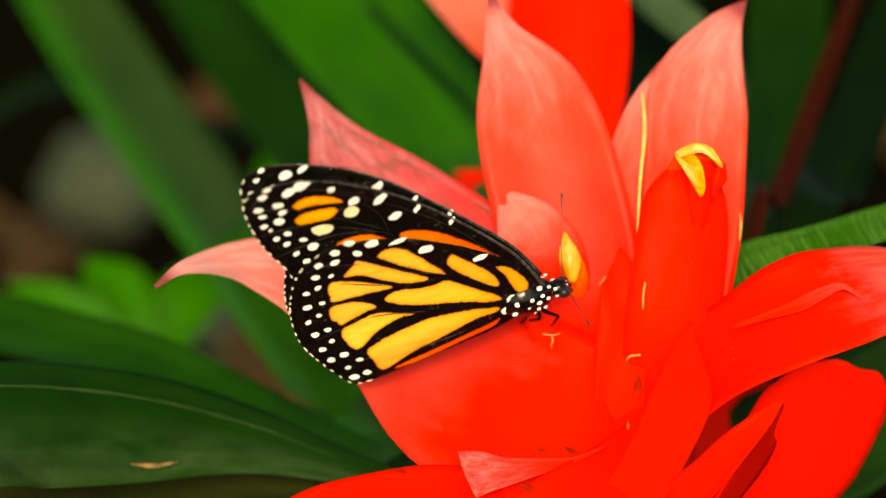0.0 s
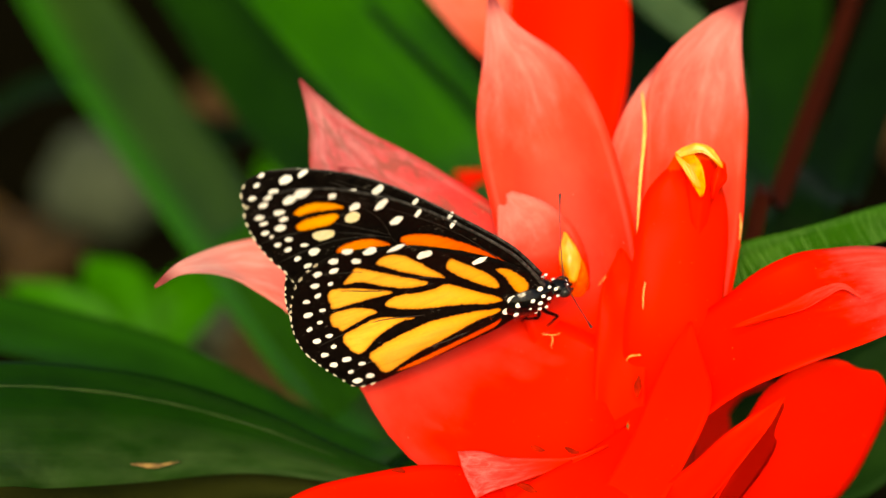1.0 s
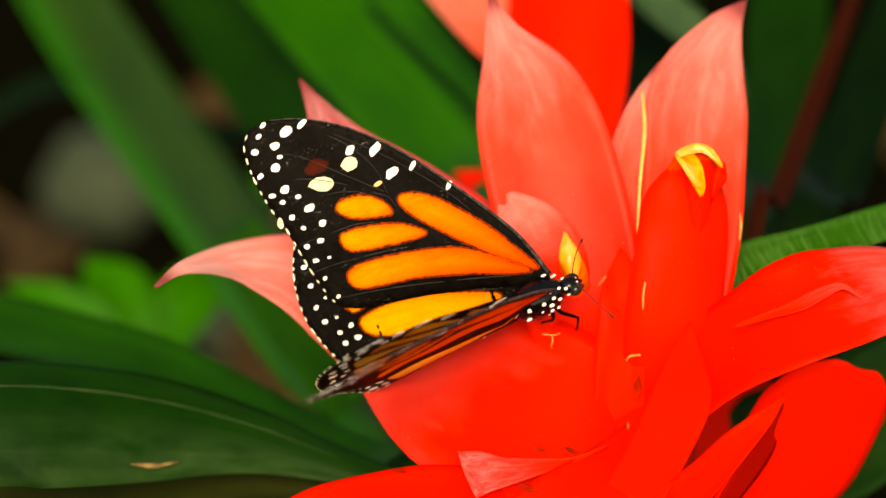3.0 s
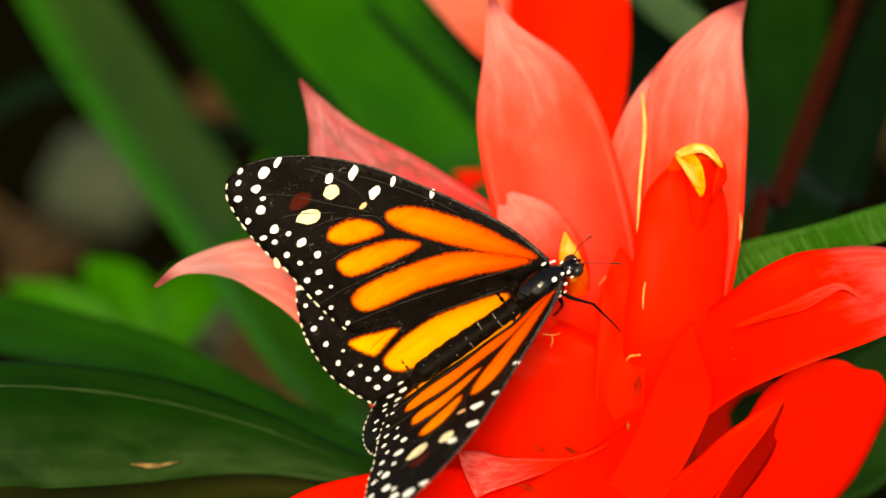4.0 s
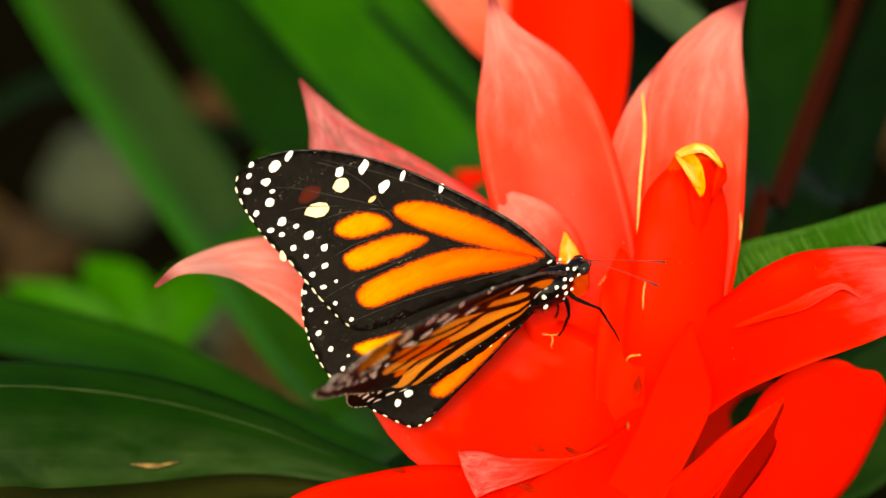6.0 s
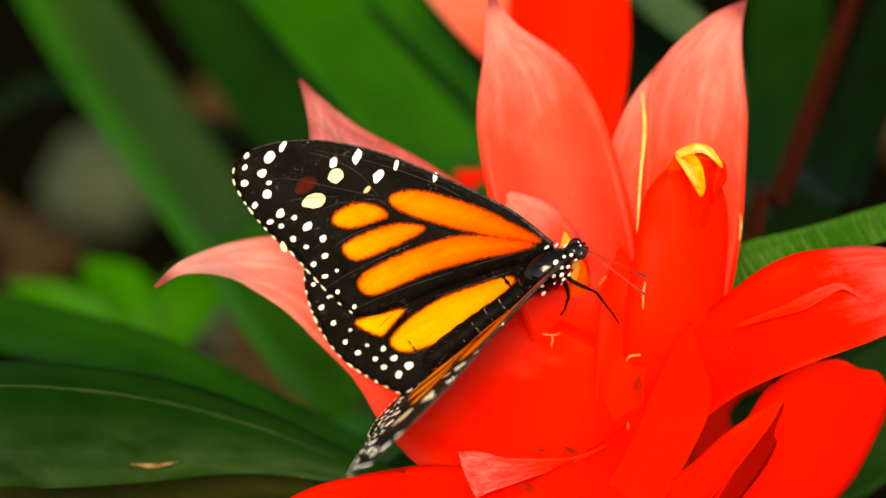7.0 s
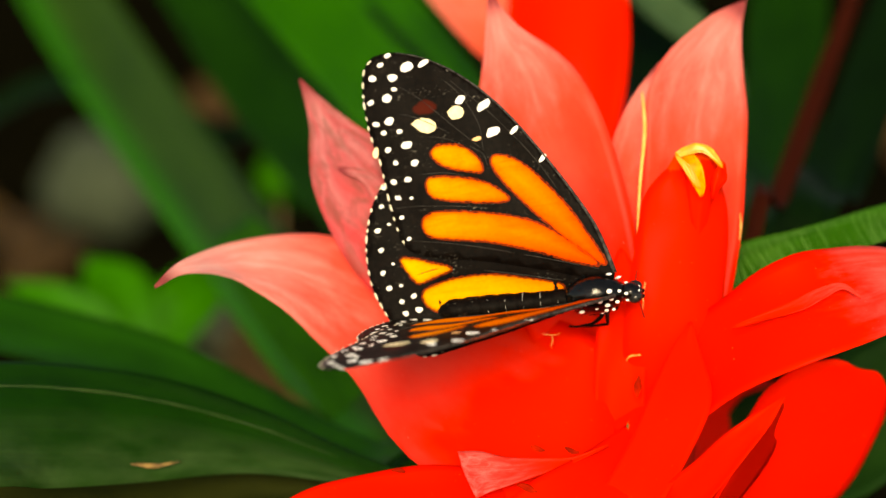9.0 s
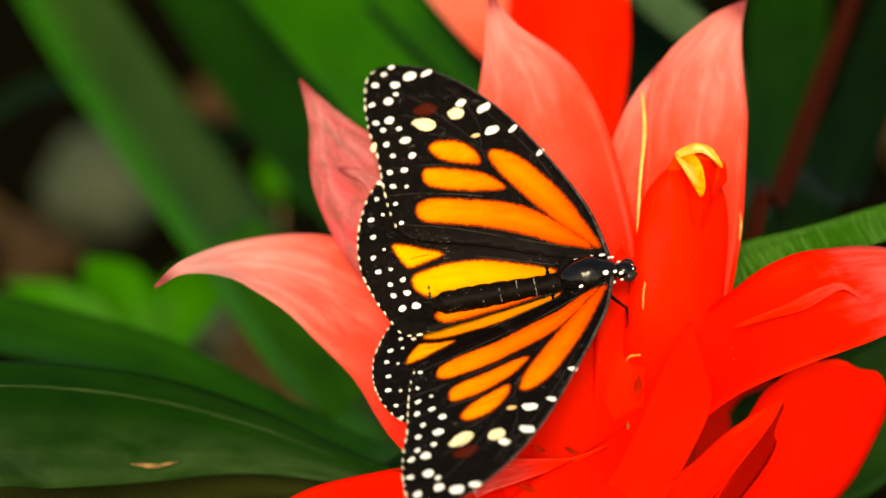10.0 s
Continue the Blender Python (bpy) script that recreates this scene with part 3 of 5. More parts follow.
# added sheet facing away from the sun, to shape the shade beside the narrow bract
bract([(0.0446, -0.0346, 0.3160), (0.0491, -0.0333, 0.3241), (0.0537, -0.0318, 0.3309), (0.0572, -0.0286, 0.3354)], [16, 20, 13, 5], (0.751, -0.551, -0.364), RED, 0.0, 19, wave=0.0001, label= "added red sheet turned from the sun, standing for shade in the spoon-shaped bract", low=[0.2, 0.2, 0.2, 0.2])


# strap leaves of the same plant
leaf([(0.0018, 0.0183, 0.2788), (-0.0305, 0.1054, 0.2763), (-0.0652, 0.2024, 0.2712), (-0.1031, 0.2932, 0.2767), (-0.1364, 0.3664, 0.2916)], [10, 11, 12, 13, 13], (-0.304, -0.610, 0.732), LEAF_GREYED, 0.2, 21)
leaf([(0.0018, 0.0226, 0.2761), (-0.0099, 0.0476, 0.2825), (-0.0231, 0.0728, 0.2891), (-0.0375, 0.0975, 0.2948), (-0.0496, 0.1217, 0.2993)], [8, 8.5, 8.5, 8, 5], (-0.25, -0.55, 0.80), LEAF_OLIVE, 0.2, 38)
leaf([(0.0250, 0.0502, 0.3063), (0.0021, 0.1219, 0.3192), (-0.0203, 0.1732, 0.3286), (-0.0470, 0.2180, 0.3442)], [14, 15, 17, 18], (-0.303, -0.519, 0.799), LEAF_BRIGHT, 0.2, 22)
# added dark strip that paints the shadowed gap along the bright leaf
leaf([(0.0234, 0.0610, 0.3230), (0.0084, 0.1137, 0.3295), (-0.0052, 0.1430, 0.3333), (-0.0187, 0.1692, 0.3374)], [0.9, 1.0, 1.1, 1.0], (-0.303, -0.519, 0.799), LEAF_MID, 0.1, 39, "dark strip standing for the shadow between two leaves")
leaf([(0.0139, 0.0603, 0.2876), (-0.0203, 0.1553, 0.2902), (-0.0468, 0.2156, 0.2989), (-0.0737, 0.2632, 0.3205)], [9, 11, 13, 13], (-0.303, -0.519, 0.799), LEAF_MID, 0.2, 23)
leaf([(0.0123, 0.0021, 0.2953), (-0.0161, 0.0249, 0.2923), (-0.0387, 0.0436, 0.2921), (-0.0665, 0.0633, 0.2941), (-0.1074, 0.0826, 0.2952)], [5, 5, 7, 8, 9], (-0.100, -0.273, 0.957), LEAF, 0.2, 24)
RIB = [(0.0183, -0.0092, 0.2949), (-0.0025, -0.0026, 0.3018), (-0.0194, 0.0025, 0.3058), (-0.0352, 0.0059, 0.3105), (-0.0508, 0.0059, 0.3154), (-0.0658, 0.0025, 0.3200), (-0.0800, -0.0033, 0.3240), (-0.0945, -0.0145, 0.3284)]
leaf(RIB, [2, 2, 3, 4.5, 5.6, 6.2, 6.6, 6.6], (0.000, -0.471, 0.882), LEAF_RIBBED, 0.10, 25, "green strap leaf with a pale midrib, a half paled by dust and painted light, and a brown scar", low=[2, 2, 5, 10, 16, 20, 22, 22], fold=-0.2)
part("midrib", tube([Vector(p) + Vector((0, -0.0002, 0.0004)) for p in RIB[2:]], [0.02, 0.04, 0.055, 0.065, 0.065, 0.06], 40, 6, plant.location), RIB_GREEN, plant, "pale yellow-green midrib")
part("scar_or_shade", blade([(-0.0563, -0.0090, 0.3114), (-0.0534, -0.0079, 0.3104), (-0.0511, -0.0070, 0.3100), (-0.0480, -0.0051, 0.3096)], [0.1, 0.45, 0.35, 0.08], (0.000, -0.471, 0.882), 0.1, 0.0002, plant.location, 80, 12, 4, 0.0002), SCAR, plant, "brown scar on a leaf")
leaf([(0.0244, -0.0119, 0.2936), (0.0069, -0.0051, 0.2966), (-0.0110, 0.0002, 0.2983), (-0.0302, 0.0035, 0.2983), (-0.0538, 0.0045, 0.2958), (-0.0771, 0.0034, 0.2957), (-0.0995, -0.0001, 0.2978)], [4, 4, 3.5, 4, 7, 8, 8], (0.000, -0.471, 0.882), LEAF_WITHERED, 0.1, 26)
leaf([(0.0570, 0.1026, 0.3051), (0.0659, 0.1251, 0.3250), (0.0642, 0.1388, 0.3352), (0.0535, 0.1528, 0.3416), (0.0406, 0.1656, 0.3501)], [4, 3.2, 4.2, 5, 4], (0.000, -0.545, 0.839), LEAF_PALE, 0.2, 35)
leaf([(0.0415, 0.0126, 0.3304), (0.0554, 0.0184, 0.3381), (0.0683, 0.0224, 0.3420), (0.0836, 0.0259, 0.3448), (0.1048, 0.0322, 0.3488)], [6, 7, 6.5, 5.5, 4], (0.000, -0.471, 0.882), LEAF_LINED, 0.1, 27, low=[5, 4, 1.9, 2.7, 3])
# seeds 28 and 30: the corner's darkening is put into their green
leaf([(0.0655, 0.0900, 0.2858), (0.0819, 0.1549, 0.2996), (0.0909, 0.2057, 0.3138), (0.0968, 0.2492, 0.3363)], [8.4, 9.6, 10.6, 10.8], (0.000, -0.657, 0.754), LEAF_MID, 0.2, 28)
leaf([(0.0603, 0.0485, 0.3150), (0.0719, 0.0814, 0.3242), (0.0848, 0.1164, 0.3353), (0.1008, 0.1570, 0.3515)], [1.6, 2.2, 2.2, 1.5], (0.000, -0.657, 0.754), LEAF_BROWN, 0.2, 29)
leaf([(0.0716, 0.0674, 0.3028), (0.0894, 0.1108, 0.3155), (0.1019, 0.1439, 0.3262), (0.1180, 0.1803, 0.3439)], [6, 7, 7, 7], (0.000, -0.657, 0.754), LEAF_SHADED, 0.2, 30)
leaf([(0.0578, 0.0212, 0.2803), (0.0790, 0.0316, 0.2884), (0.0911, 0.0387, 0.2942), (0.1086, 0.0486, 0.3012)], [9, 10, 10, 7], (0.000, -0.545, 0.839), LEAF_DUSTY, 0.2, 31, low=[9, 14, 17, 16])
leaf([(0.0406, 0.1010, 0.2945), (0.0517, 0.1678, 0.3171), (0.0576, 0.1911, 0.3268), (0.0622, 0.2167, 0.3415)], [6, 7, 8, 8], (0.000, -0.657, 0.754), LEAF_SHADED, 0.2, 32)
leaf([(-0.0228, 0.2220, 0.2659), (-0.0681, 0.2651, 0.2638), (-0.1152, 0.2902, 0.2704), (-0.1507, 0.3029, 0.2503)], [4, 5, 6, 5], (0.1, -0.45, 0.88), LEAF_SHADED, 0.2, 36)
# the flower head behind
HEART2 = Vector((0.0217, 0.0872, 0.3122))
plant_far = root("bromeliad", (HEART2.x, HEART2.y, 0.0), "second red bromeliad flower standing behind the first", "plant")
part("stem", tube([Vector((HEART2.x, HEART2.y, -0.01)), HEART2, HEART2 + Vector((0, 0, 0.01))], [8, 8, 5], origin=plant_far.location), STEM, plant_far)
for spine_, halves_, mat_ in (([(0.0246, 0.0821, 0.3132), (0.0263, 0.0922, 0.3394), (0.0271, 0.1052, 0.3580), (0.0282, 0.1223, 0.3757)], [7, 12, 13, 8], RED),
                              ([(0.0268, 0.1041, 0.3414), (0.0144, 0.1088, 0.3515), (0.0020, 0.1160, 0.3621), (-0.0118, 0.1241, 0.3700)], [5, 8.5, 8, 3], SALMON),
                              ([(0.0234, 0.0580, 0.3167), (0.0146, 0.0769, 0.3216), (0.0089, 0.0933, 0.3214), (0.0028, 0.1059, 0.3198)], [8, 6, 4.0, 0.6], RED)):
    part("bract", blade(spine_, halves_, (0.000, -0.747, 0.665), 0.25, origin=plant_far.location, seed=40), mat_, plant_far)


# ---- on the ground behind the plants ----
def stone(at, size, seed):
    bm = bmesh.new()
    bmesh.ops.create_icosphere(bm, subdivisions=4, radius=1)
    for v in bm.verts:
        v.co *= 1 + 0.16 * noise.noise(v.co * 1.6 + Vector((seed, 0, 0))) + 0.05 * noise.noise(v.co * 5 + Vector((0, seed, 0)))
        v.co = Vector((v.co.x * size[0], v.co.y * size[1], v.co.z * size[2]))
    ob = finish("stone", bm, STONE)
    ob.location = at
    return tagged(ob, "rounded grey-green stone lying on the soil", "stone")


stone((-0.188, 0.800, 0.016), (0.034, 0.034, 0.032), 2)
stone((-0.101, 0.638, 0.008), (0.018, 0.022, 0.016), 5)


def fallen_leaf(x, y, turn, length, width, seed):
    c, s = math.cos(turn), math.sin(turn)
    rnd = random.Random(seed)
    h = [rnd.uniform(0.008, 0.03) for _ in range(4)]
    pts = [Vector((c * (k / 3 - 0.5) * length, s * (k / 3 - 0.5) * length, h[k])) for k in range(4)]
    bm = blade(pts, [width * 300, width * 1000, width * 900, width * 50], (0, -0.2, 1), rnd.uniform(-0.3, 0.4), 0.0006, (0, 0, 0), seed, 18, 8, 0.002)
    ob = finish("fallen_leaf", bm, LITTER)
    ob.location = (x, y, 0)
    return tagged(ob, "dry brown fallen leaf lying on the soil", "leaf", "fallen leaves")


for k_, (x_, y_, a_, l_, w_) in enumerate(((-0.232, 0.740, 2.2, 0.08, 0.016), (-0.203, 0.696, 0.9, 0.07, 0.014), (-0.079, 0.592, 2.5, 0.09, 0.018), (-0.091, 0.575, 0.4, 0.08, 0.016), (-0.059, 0.570, 2.9, 0.09, 0.018), (-0.07, 0.60, 2.4, 0.09, 0.016),
                                           (-0.05, 0.56, 0.2, 0.07, 0.014), (-0.13, 0.90, 1.1, 0.08, 0.016), (-0.10, 0.96, 0.1, 0.07, 0.015), (0.28, 0.86, 1.9, 0.09, 0.016))):
    fallen_leaf(x_, y_, a_, l_, w_, 60 + k_)

# a low seedling with fresh green leaves
seedling = root("seedling", (-0.0502, 0.2748, 0.0), "small seedling with fresh yellow-green leaves", "plant")
part("stem", tube([Vector((0, 0, -0.005)), Vector((0.004, 0.002, 0.12)), Vector((0, 0, 0.2374))], [1.6, 1.4, 0.9], 16, 6), STEM, seedling)
part("leaf", blade([(-0.0493, 0.2745, 0.2366), (-0.0514, 0.2767, 0.2413), (-0.0540, 0.2807, 0.2452), (-0.0570, 0.2857, 0.2488)], [0.6, 4.6, 4.4, 0.4], (-0.105, -0.542, 0.834), 0.2, 0.0005, seedling.location, 71, 16, 8), LEAF_LIME, seedling)
part("leaf", blade([(-0.0514, 0.2759, 0.2397), (-0.0471, 0.2741, 0.2405), (-0.0439, 0.2722, 0.2389), (-0.0422, 0.2710, 0.2362)], [0.5, 2.8, 2.6, 0.3], (0.100, -0.469, 0.878), 0.2, 0.0005, seedling.location, 72, 16, 8), LEAF, seedling)

# a low plant with broad soft leaves
low_plant = root("low_plant", (-0.0847, 0.1971, 0.0), "low plant with soft fresh green leaves", "plant")
part("stem", tube([Vector((0, 0, -0.005)), Vector((0.003, 0.002, 0.10)), Vector((0, 0, 0.2127))], [2.2, 2.0, 1.4], 16, 6), STEM, low_plant)
for spine_, halves_, seed_ in (([(-0.0847, 0.1971, 0.2127), (-0.0876, 0.2039, 0.2271), (-0.0926, 0.2137, 0.2364), (-0.1030, 0.2271, 0.2416)], [2, 9, 10, 0.5], 91), ([(-0.0847, 0.1971, 0.2127), (-0.0768, 0.2045, 0.2286), (-0.0694, 0.2144, 0.2379), (-0.0628, 0.2334, 0.2432)], [2, 8, 9, 0.5], 92), ([(-0.0847, 0.1971, 0.2127), (-0.0951, 0.2001, 0.2308), (-0.1077, 0.2034, 0.2380), (-0.1228, 0.2106, 0.2415)], [2, 7, 7, 0.5], 93)):
    part("leaf", blade(spine_, halves_, (-0.1, -0.55, 0.83), 0.2, 0.0006, low_plant.location, seed_, 18, 8), LEAF_SOFT, low_plant)


# ---- the butterfly; its own space: x to the head, y to its left, z to its back, lengths in millimetres ----
butterfly = root("butterfly", (0, 0, 0), "black and orange butterfly with white spots, perched on the red flower", "butterfly")
MM = 0.001
HINGE_Y, HINGE_Z = 1.6, 1.2


def closed_spline(points, step):
    pts = [Vector((*p, 0)) for p in points]
    n = len(pts)
    out = []
    for i in range(n):
        a, b, c, d = pts[i - 1], pts[i], pts[(i + 1) % n], pts[(i + 2) % n]
        m = max(2, int((c - b).length / step))
        for k in range(m):
            f = k / m
            out.append(0.5 * (b * 2 + (c - a) * f + (a * 2 - b * 5 + c * 4 - d) * f * f + (b * 3 - a - c * 3 + d) * f ** 3))
    return out


def inside(p, poly):
    hit = False
    for a, b in zip(poly, poly[1:] + poly[:1]):
        if (a.y > p.y) != (b.y > p.y) and p.x < (b.x - a.x) * (p.y - a.y) / (b.y - a.y) + a.x:
            hit = not hit
    return hit


def camber(u, v):
    """The wing's own curve, with a hollow along the inner edge that clasps the abdomen."""
    fold = -1.3 * math.exp(-((v - 0.5) / 5.5) ** 2) * min(1.0, max(0.0, (-2.0 - u) / 5.0)) * min(1.0, max(0.0, (u + 36.0) / 8.0))
    return fold + 0.05 * v - 0.0035 * v * v * 0.5 + 0.12 * math.sin(0.55 * u + 0.2 * v) * min(1, max(0, v / 12))


def plate(poly, low, high, step, side, hand, sink=0.0):
    """A thin plate with the outline poly, from low to high above the wing's curved middle."""
    xs, ys = [p.x for p in poly], [p.y for p in poly]
    pts = [Vector((p.x, p.y)) for p in poly]
    ring = len(pts)
    depth = [0.0] * ring
    x = min(xs) + step * 0.5
    while x < max(xs):
        y = min(ys) + step * 0.5
        while y < max(ys):
            q = Vector((x, y, 0))
            if inside(q, poly):
                d = math.sqrt(min((q - b).length_squared for b in poly))
                if d > step * 0.4:
                    pts.append(Vector((x, y)))
                    depth.append(min(1.0, d / 2.6))
            y += step
        x += step
    edges = [(i, (i + 1) % ring) for i in range(ring)]
    vs, es, fs = geometry.delaunay_2d_cdt(pts, edges, [], 1, 1e-6)[:3]
    bm = bmesh.new()
    rim = bm.verts.layers.float.new("rim")
    top = [bm.verts.new((p.x * MM, p.y * MM * hand, (camber(p.x, p.y) + high * side - sink) * MM)) for p in vs]
    bot = [bm.verts.new((p.x * MM, p.y * MM * hand, (camber(p.x, p.y) + low * side - sink) * MM)) for p in vs]
    for k, v in enumerate(top):
        v[rim] = depth[k] if k < len(depth) else 1.0
    count = collections.Counter()
    for f in fs:
        for a, b in zip(f, f[1:] + f[:1]):
            count[tuple(sorted((a, b)))] += 1
    for f in fs:
        bm.faces.new([top[i] for i in f])
        bm.faces.new([bot[i] for i in reversed(f)])
        for a, b in zip(f, f[1:] + f[:1]):
            if count[tuple(sorted((a, b)))] == 1:
                bm.faces.new((top[b], top[a], bot[a], bot[b]))
    bmesh.ops.recalc_face_normals(bm, faces=bm.faces)
    return bm


def ragged(points, step, amount, seed):
    out = []
    for p in closed_spline(points, step):
        out.append(p + Vector((noise.noise(p * 1.7 + Vector((seed, 0, 0))), noise.noise(p * 1.7 + Vector((0, seed, 5))), 0)) * amount)
    return out


def grown(poly, by):
    """The outline moved outwards by some millimetres."""
    area = sum(a.x * b.y - b.x * a.y for a, b in zip(poly, poly[1:] + poly[:1]))
    way = 1 if area > 0 else -1
    out = []
    for i, p in enumerate(poly):
        t = (poly[(i + 1) % len(poly)] - poly[i - 1]).normalized()
        out.append(p + Vector((t.y, -t.x, 0)) * by * way)
    return out


def cell(wing, points, mat, side, hand, seed, name="cell", grow=0.12):
    if side > 0 and mat in (ORANGE, AMBER):
        part("cell_rim", plate(grown(ragged(points, 0.3, 0.16, seed + 300), grow + 0.2), 0.03, 0.055, 0.42, side, hand), BURNT, wing, "burnt orange rim of a wing cell", smooth=False)
    return part(name, plate(grown(ragged(points, 0.35, 0.10, seed), grow), 0.03, 0.075, 0.42, side, hand), mat, wing, smooth=False)


def spot(wing, u, v, a, b, turn, mat, side, hand, seed=0):
    rnd = random.Random(seed)
    n = 10
    c, s = math.cos(turn), math.sin(turn)
    poly = []
    for k in range(n):
        w = k / n * math.tau
        r = 1 + rnd.uniform(-0.16, 0.16)
        x, y = a * r * math.cos(w), b * r * math.sin(w)
        poly.append(Vector((u + x * c - y * s, v + x * s + y * c, 0)))
    return part("spot", plate(poly, 0.03, 0.085, 9, side, hand), mat, wing, smooth=False)


def hem(wing, arc, spacing, side, hand, seed):
    """Short pale dashes along the wing's outer hem."""
    rnd = random.Random(seed)
    length = [0.0]
    for a, b in zip(arc, arc[1:]):
        length.append(length[-1] + (b - a).length)
    d = spacing * 0.6
    while d < length[-1] - 0.4:
        i = min(max(k for k, l in enumerate(length) if l <= d), len(arc) - 2)
        t = (arc[i + 1] - arc[i]).normalized()
        p = arc[i].lerp(arc[i + 1], (d - length[i]) / max(1e-6, length[i + 1] - length[i])) + Vector((t.y, -t.x, 0)) * -0.12
        spot(wing, p.x, p.y, rnd.uniform(0.35, 0.75), rnd.uniform(0.12, 0.18), math.atan2(t.y, t.x), PALE_HEM, side, hand, rnd.random())
        d += spacing * rnd.uniform(0.75, 1.25)


def dotted(wing, dots, side, hand, seed):
    """White dots at their places (u, v, radius) near the wing's outer margin."""
    rnd = random.Random(seed)
    for u, v, r in dots:
        spot(wing, u, v, r * rnd.uniform(0.95, 1.2), r * rnd.uniform(0.75, 0.95), rnd.uniform(-0.5, 0.5), WHITE, side, hand, rnd.random())


FORE_DOTS_UP = [(-31.6, 44.4, 0.50), (-33.0, 42.9, 0.50), (-34.7, 40.7, 0.55), (-31.0, 38.3, 0.45), (-35.5, 36.5, 0.50), (-35.0, 32.6, 0.50), (-33.8, 30.9, 0.50), (-30.9, 30.8, 0.45), (-33.4, 27.8, 0.52), (-32.3, 25.4, 0.50), (-33.1, 22.1, 0.50), (-32.7, 19.2, 0.50), (-30.3, 18.9, 0.30), (-32.5, 15.7, 0.40), (-31.7, 11.8, 0.40), (-30.5, 22.2, 0.55), (-32.5, 32.8, 0.75), (-28.9, 24.9, 0.65)]
FORE_DOTS_UNDER = [(-31.2, 44.2, 0.65), (-32.5, 42.8, 0.75), (-34.2, 40.2, 0.65), (-30.8, 39.9, 0.85), (-30.8, 38.0, 0.65), (-34.1, 38.5, 0.55), (-32.1, 36.2, 0.95), (-34.7, 36.3, 0.60), (-34.1, 34.9, 0.35), (-31.8, 32.9, 0.70), (-33.9, 32.6, 0.55), (-30.0, 30.3, 0.60), (-32.8, 30.7, 0.60), (-29.1, 28.0, 1.00), (-32.2, 27.8, 0.60), (-31.3, 25.4, 0.60), (-26.1, 42.3, 1.10), (-21.9, 39.0, 0.70)]
HIND_DOTS_UP = [(-35.2, 20.0, 0.40), (-34.4, 16.6, 0.30), (-36.6, 15.9, 0.50), (-36.6, 12.4, 0.50), (-34.9, 9.6, 0.30), (-37.0, 8.4, 0.45), (-36.4, 5.5, 0.48), (-34.2, 5.6, 0.28), (-34.6, 2.8, 0.45), (-32.3, 3.4, 0.45), (-34.3, 0.6, 0.50), (-31.9, 0.9, 0.60), (-33.0, -2.0, 0.70), (-30.6, -1.8, 0.75), (-34.2, 23.1, 0.40)]
HIND_DOTS_UNDER = [(-31.6, 23.1, 0.75), (-32.8, 20.6, 0.75), (-28.9, 22.5, 0.75), (-30.3, 19.8, 0.50), (-35.3, 17.4, 0.65), (-33.1, 18.1, 0.60), (-33.4, 14.1, 0.50), (-36.0, 14.0, 0.72), (-34.7, 11.3, 0.50), (-36.8, 10.5, 0.52), (-36.5, 7.1, 0.72), (-34.2, 7.4, 0.60), (-34.2, 4.6, 0.55), (-36.3, 3.2, 0.65), (-35.5, 0.1, 0.75), (-33.1, 0.8, 0.75), (-33.3, -2.7, 0.62), (-30.9, -1.2, 0.65), (-32.9, -5.5, 0.75), (-30.5, -5.2, 0.75), (-25.5, 26.2, 0.85), (-22.0, 24.5, 1.00), (-28.3, 24.8, 0.85), (-24.8, 23.1, 0.85)]
FORE = [(3.67, 1.31), (2.46, 6.45), (0.84, 11.19), (-2.78, 18.00), (-7.16, 25.13), (-11.59, 31.48), (-16.11, 36.47), (-20.72, 40.35), (-25.77, 43.26), (-30.25, 44.74), (-34.06, 44.55), (-36.05, 42.54), (-36.81, 38.45), (-36.74, 33.80), (-36.15, 29.64), (-35.24, 25.90), (-34.83, 22.00), (-34.27, 17.39), (-33.56, 13.56), (-32.68, 10.73), (-29.15, 8.35), (-18.21, 6.04), (-7.71, 3.00), (1.84, 0.19)]
HIND = [(2.20, 3.95), (0.23, 8.22), (-4.33, 13.57), (-9.56, 18.33), (-15.01, 22.03), (-21.16, 25.01), (-26.51, 26.37), (-30.20, 25.88), (-33.64, 24.42), (-36.09, 21.69), (-38.15, 17.51), (-39.47, 12.58), (-39.58, 6.87), (-38.22, 1.84), (-35.95, -3.14), (-33.67, -6.96), (-30.99, -7.64), (-28.71, -7.43), (-22.94, -6.66), (-14.85, -5.54), (-6.71, -4.16), (-0.21, -2.54)]


def veins(wing, lines, hand):
    """Fine raised veins between the cells and out to the margin."""
    for line in lines:
        pts = [Vector((u * MM, v * MM * hand, camber(u, v) * MM)) for u, v in line]
        part("vein", tube(pts, [0.085, 0.085, 0.08, 0.05], 24, 5), VEIN, wing)


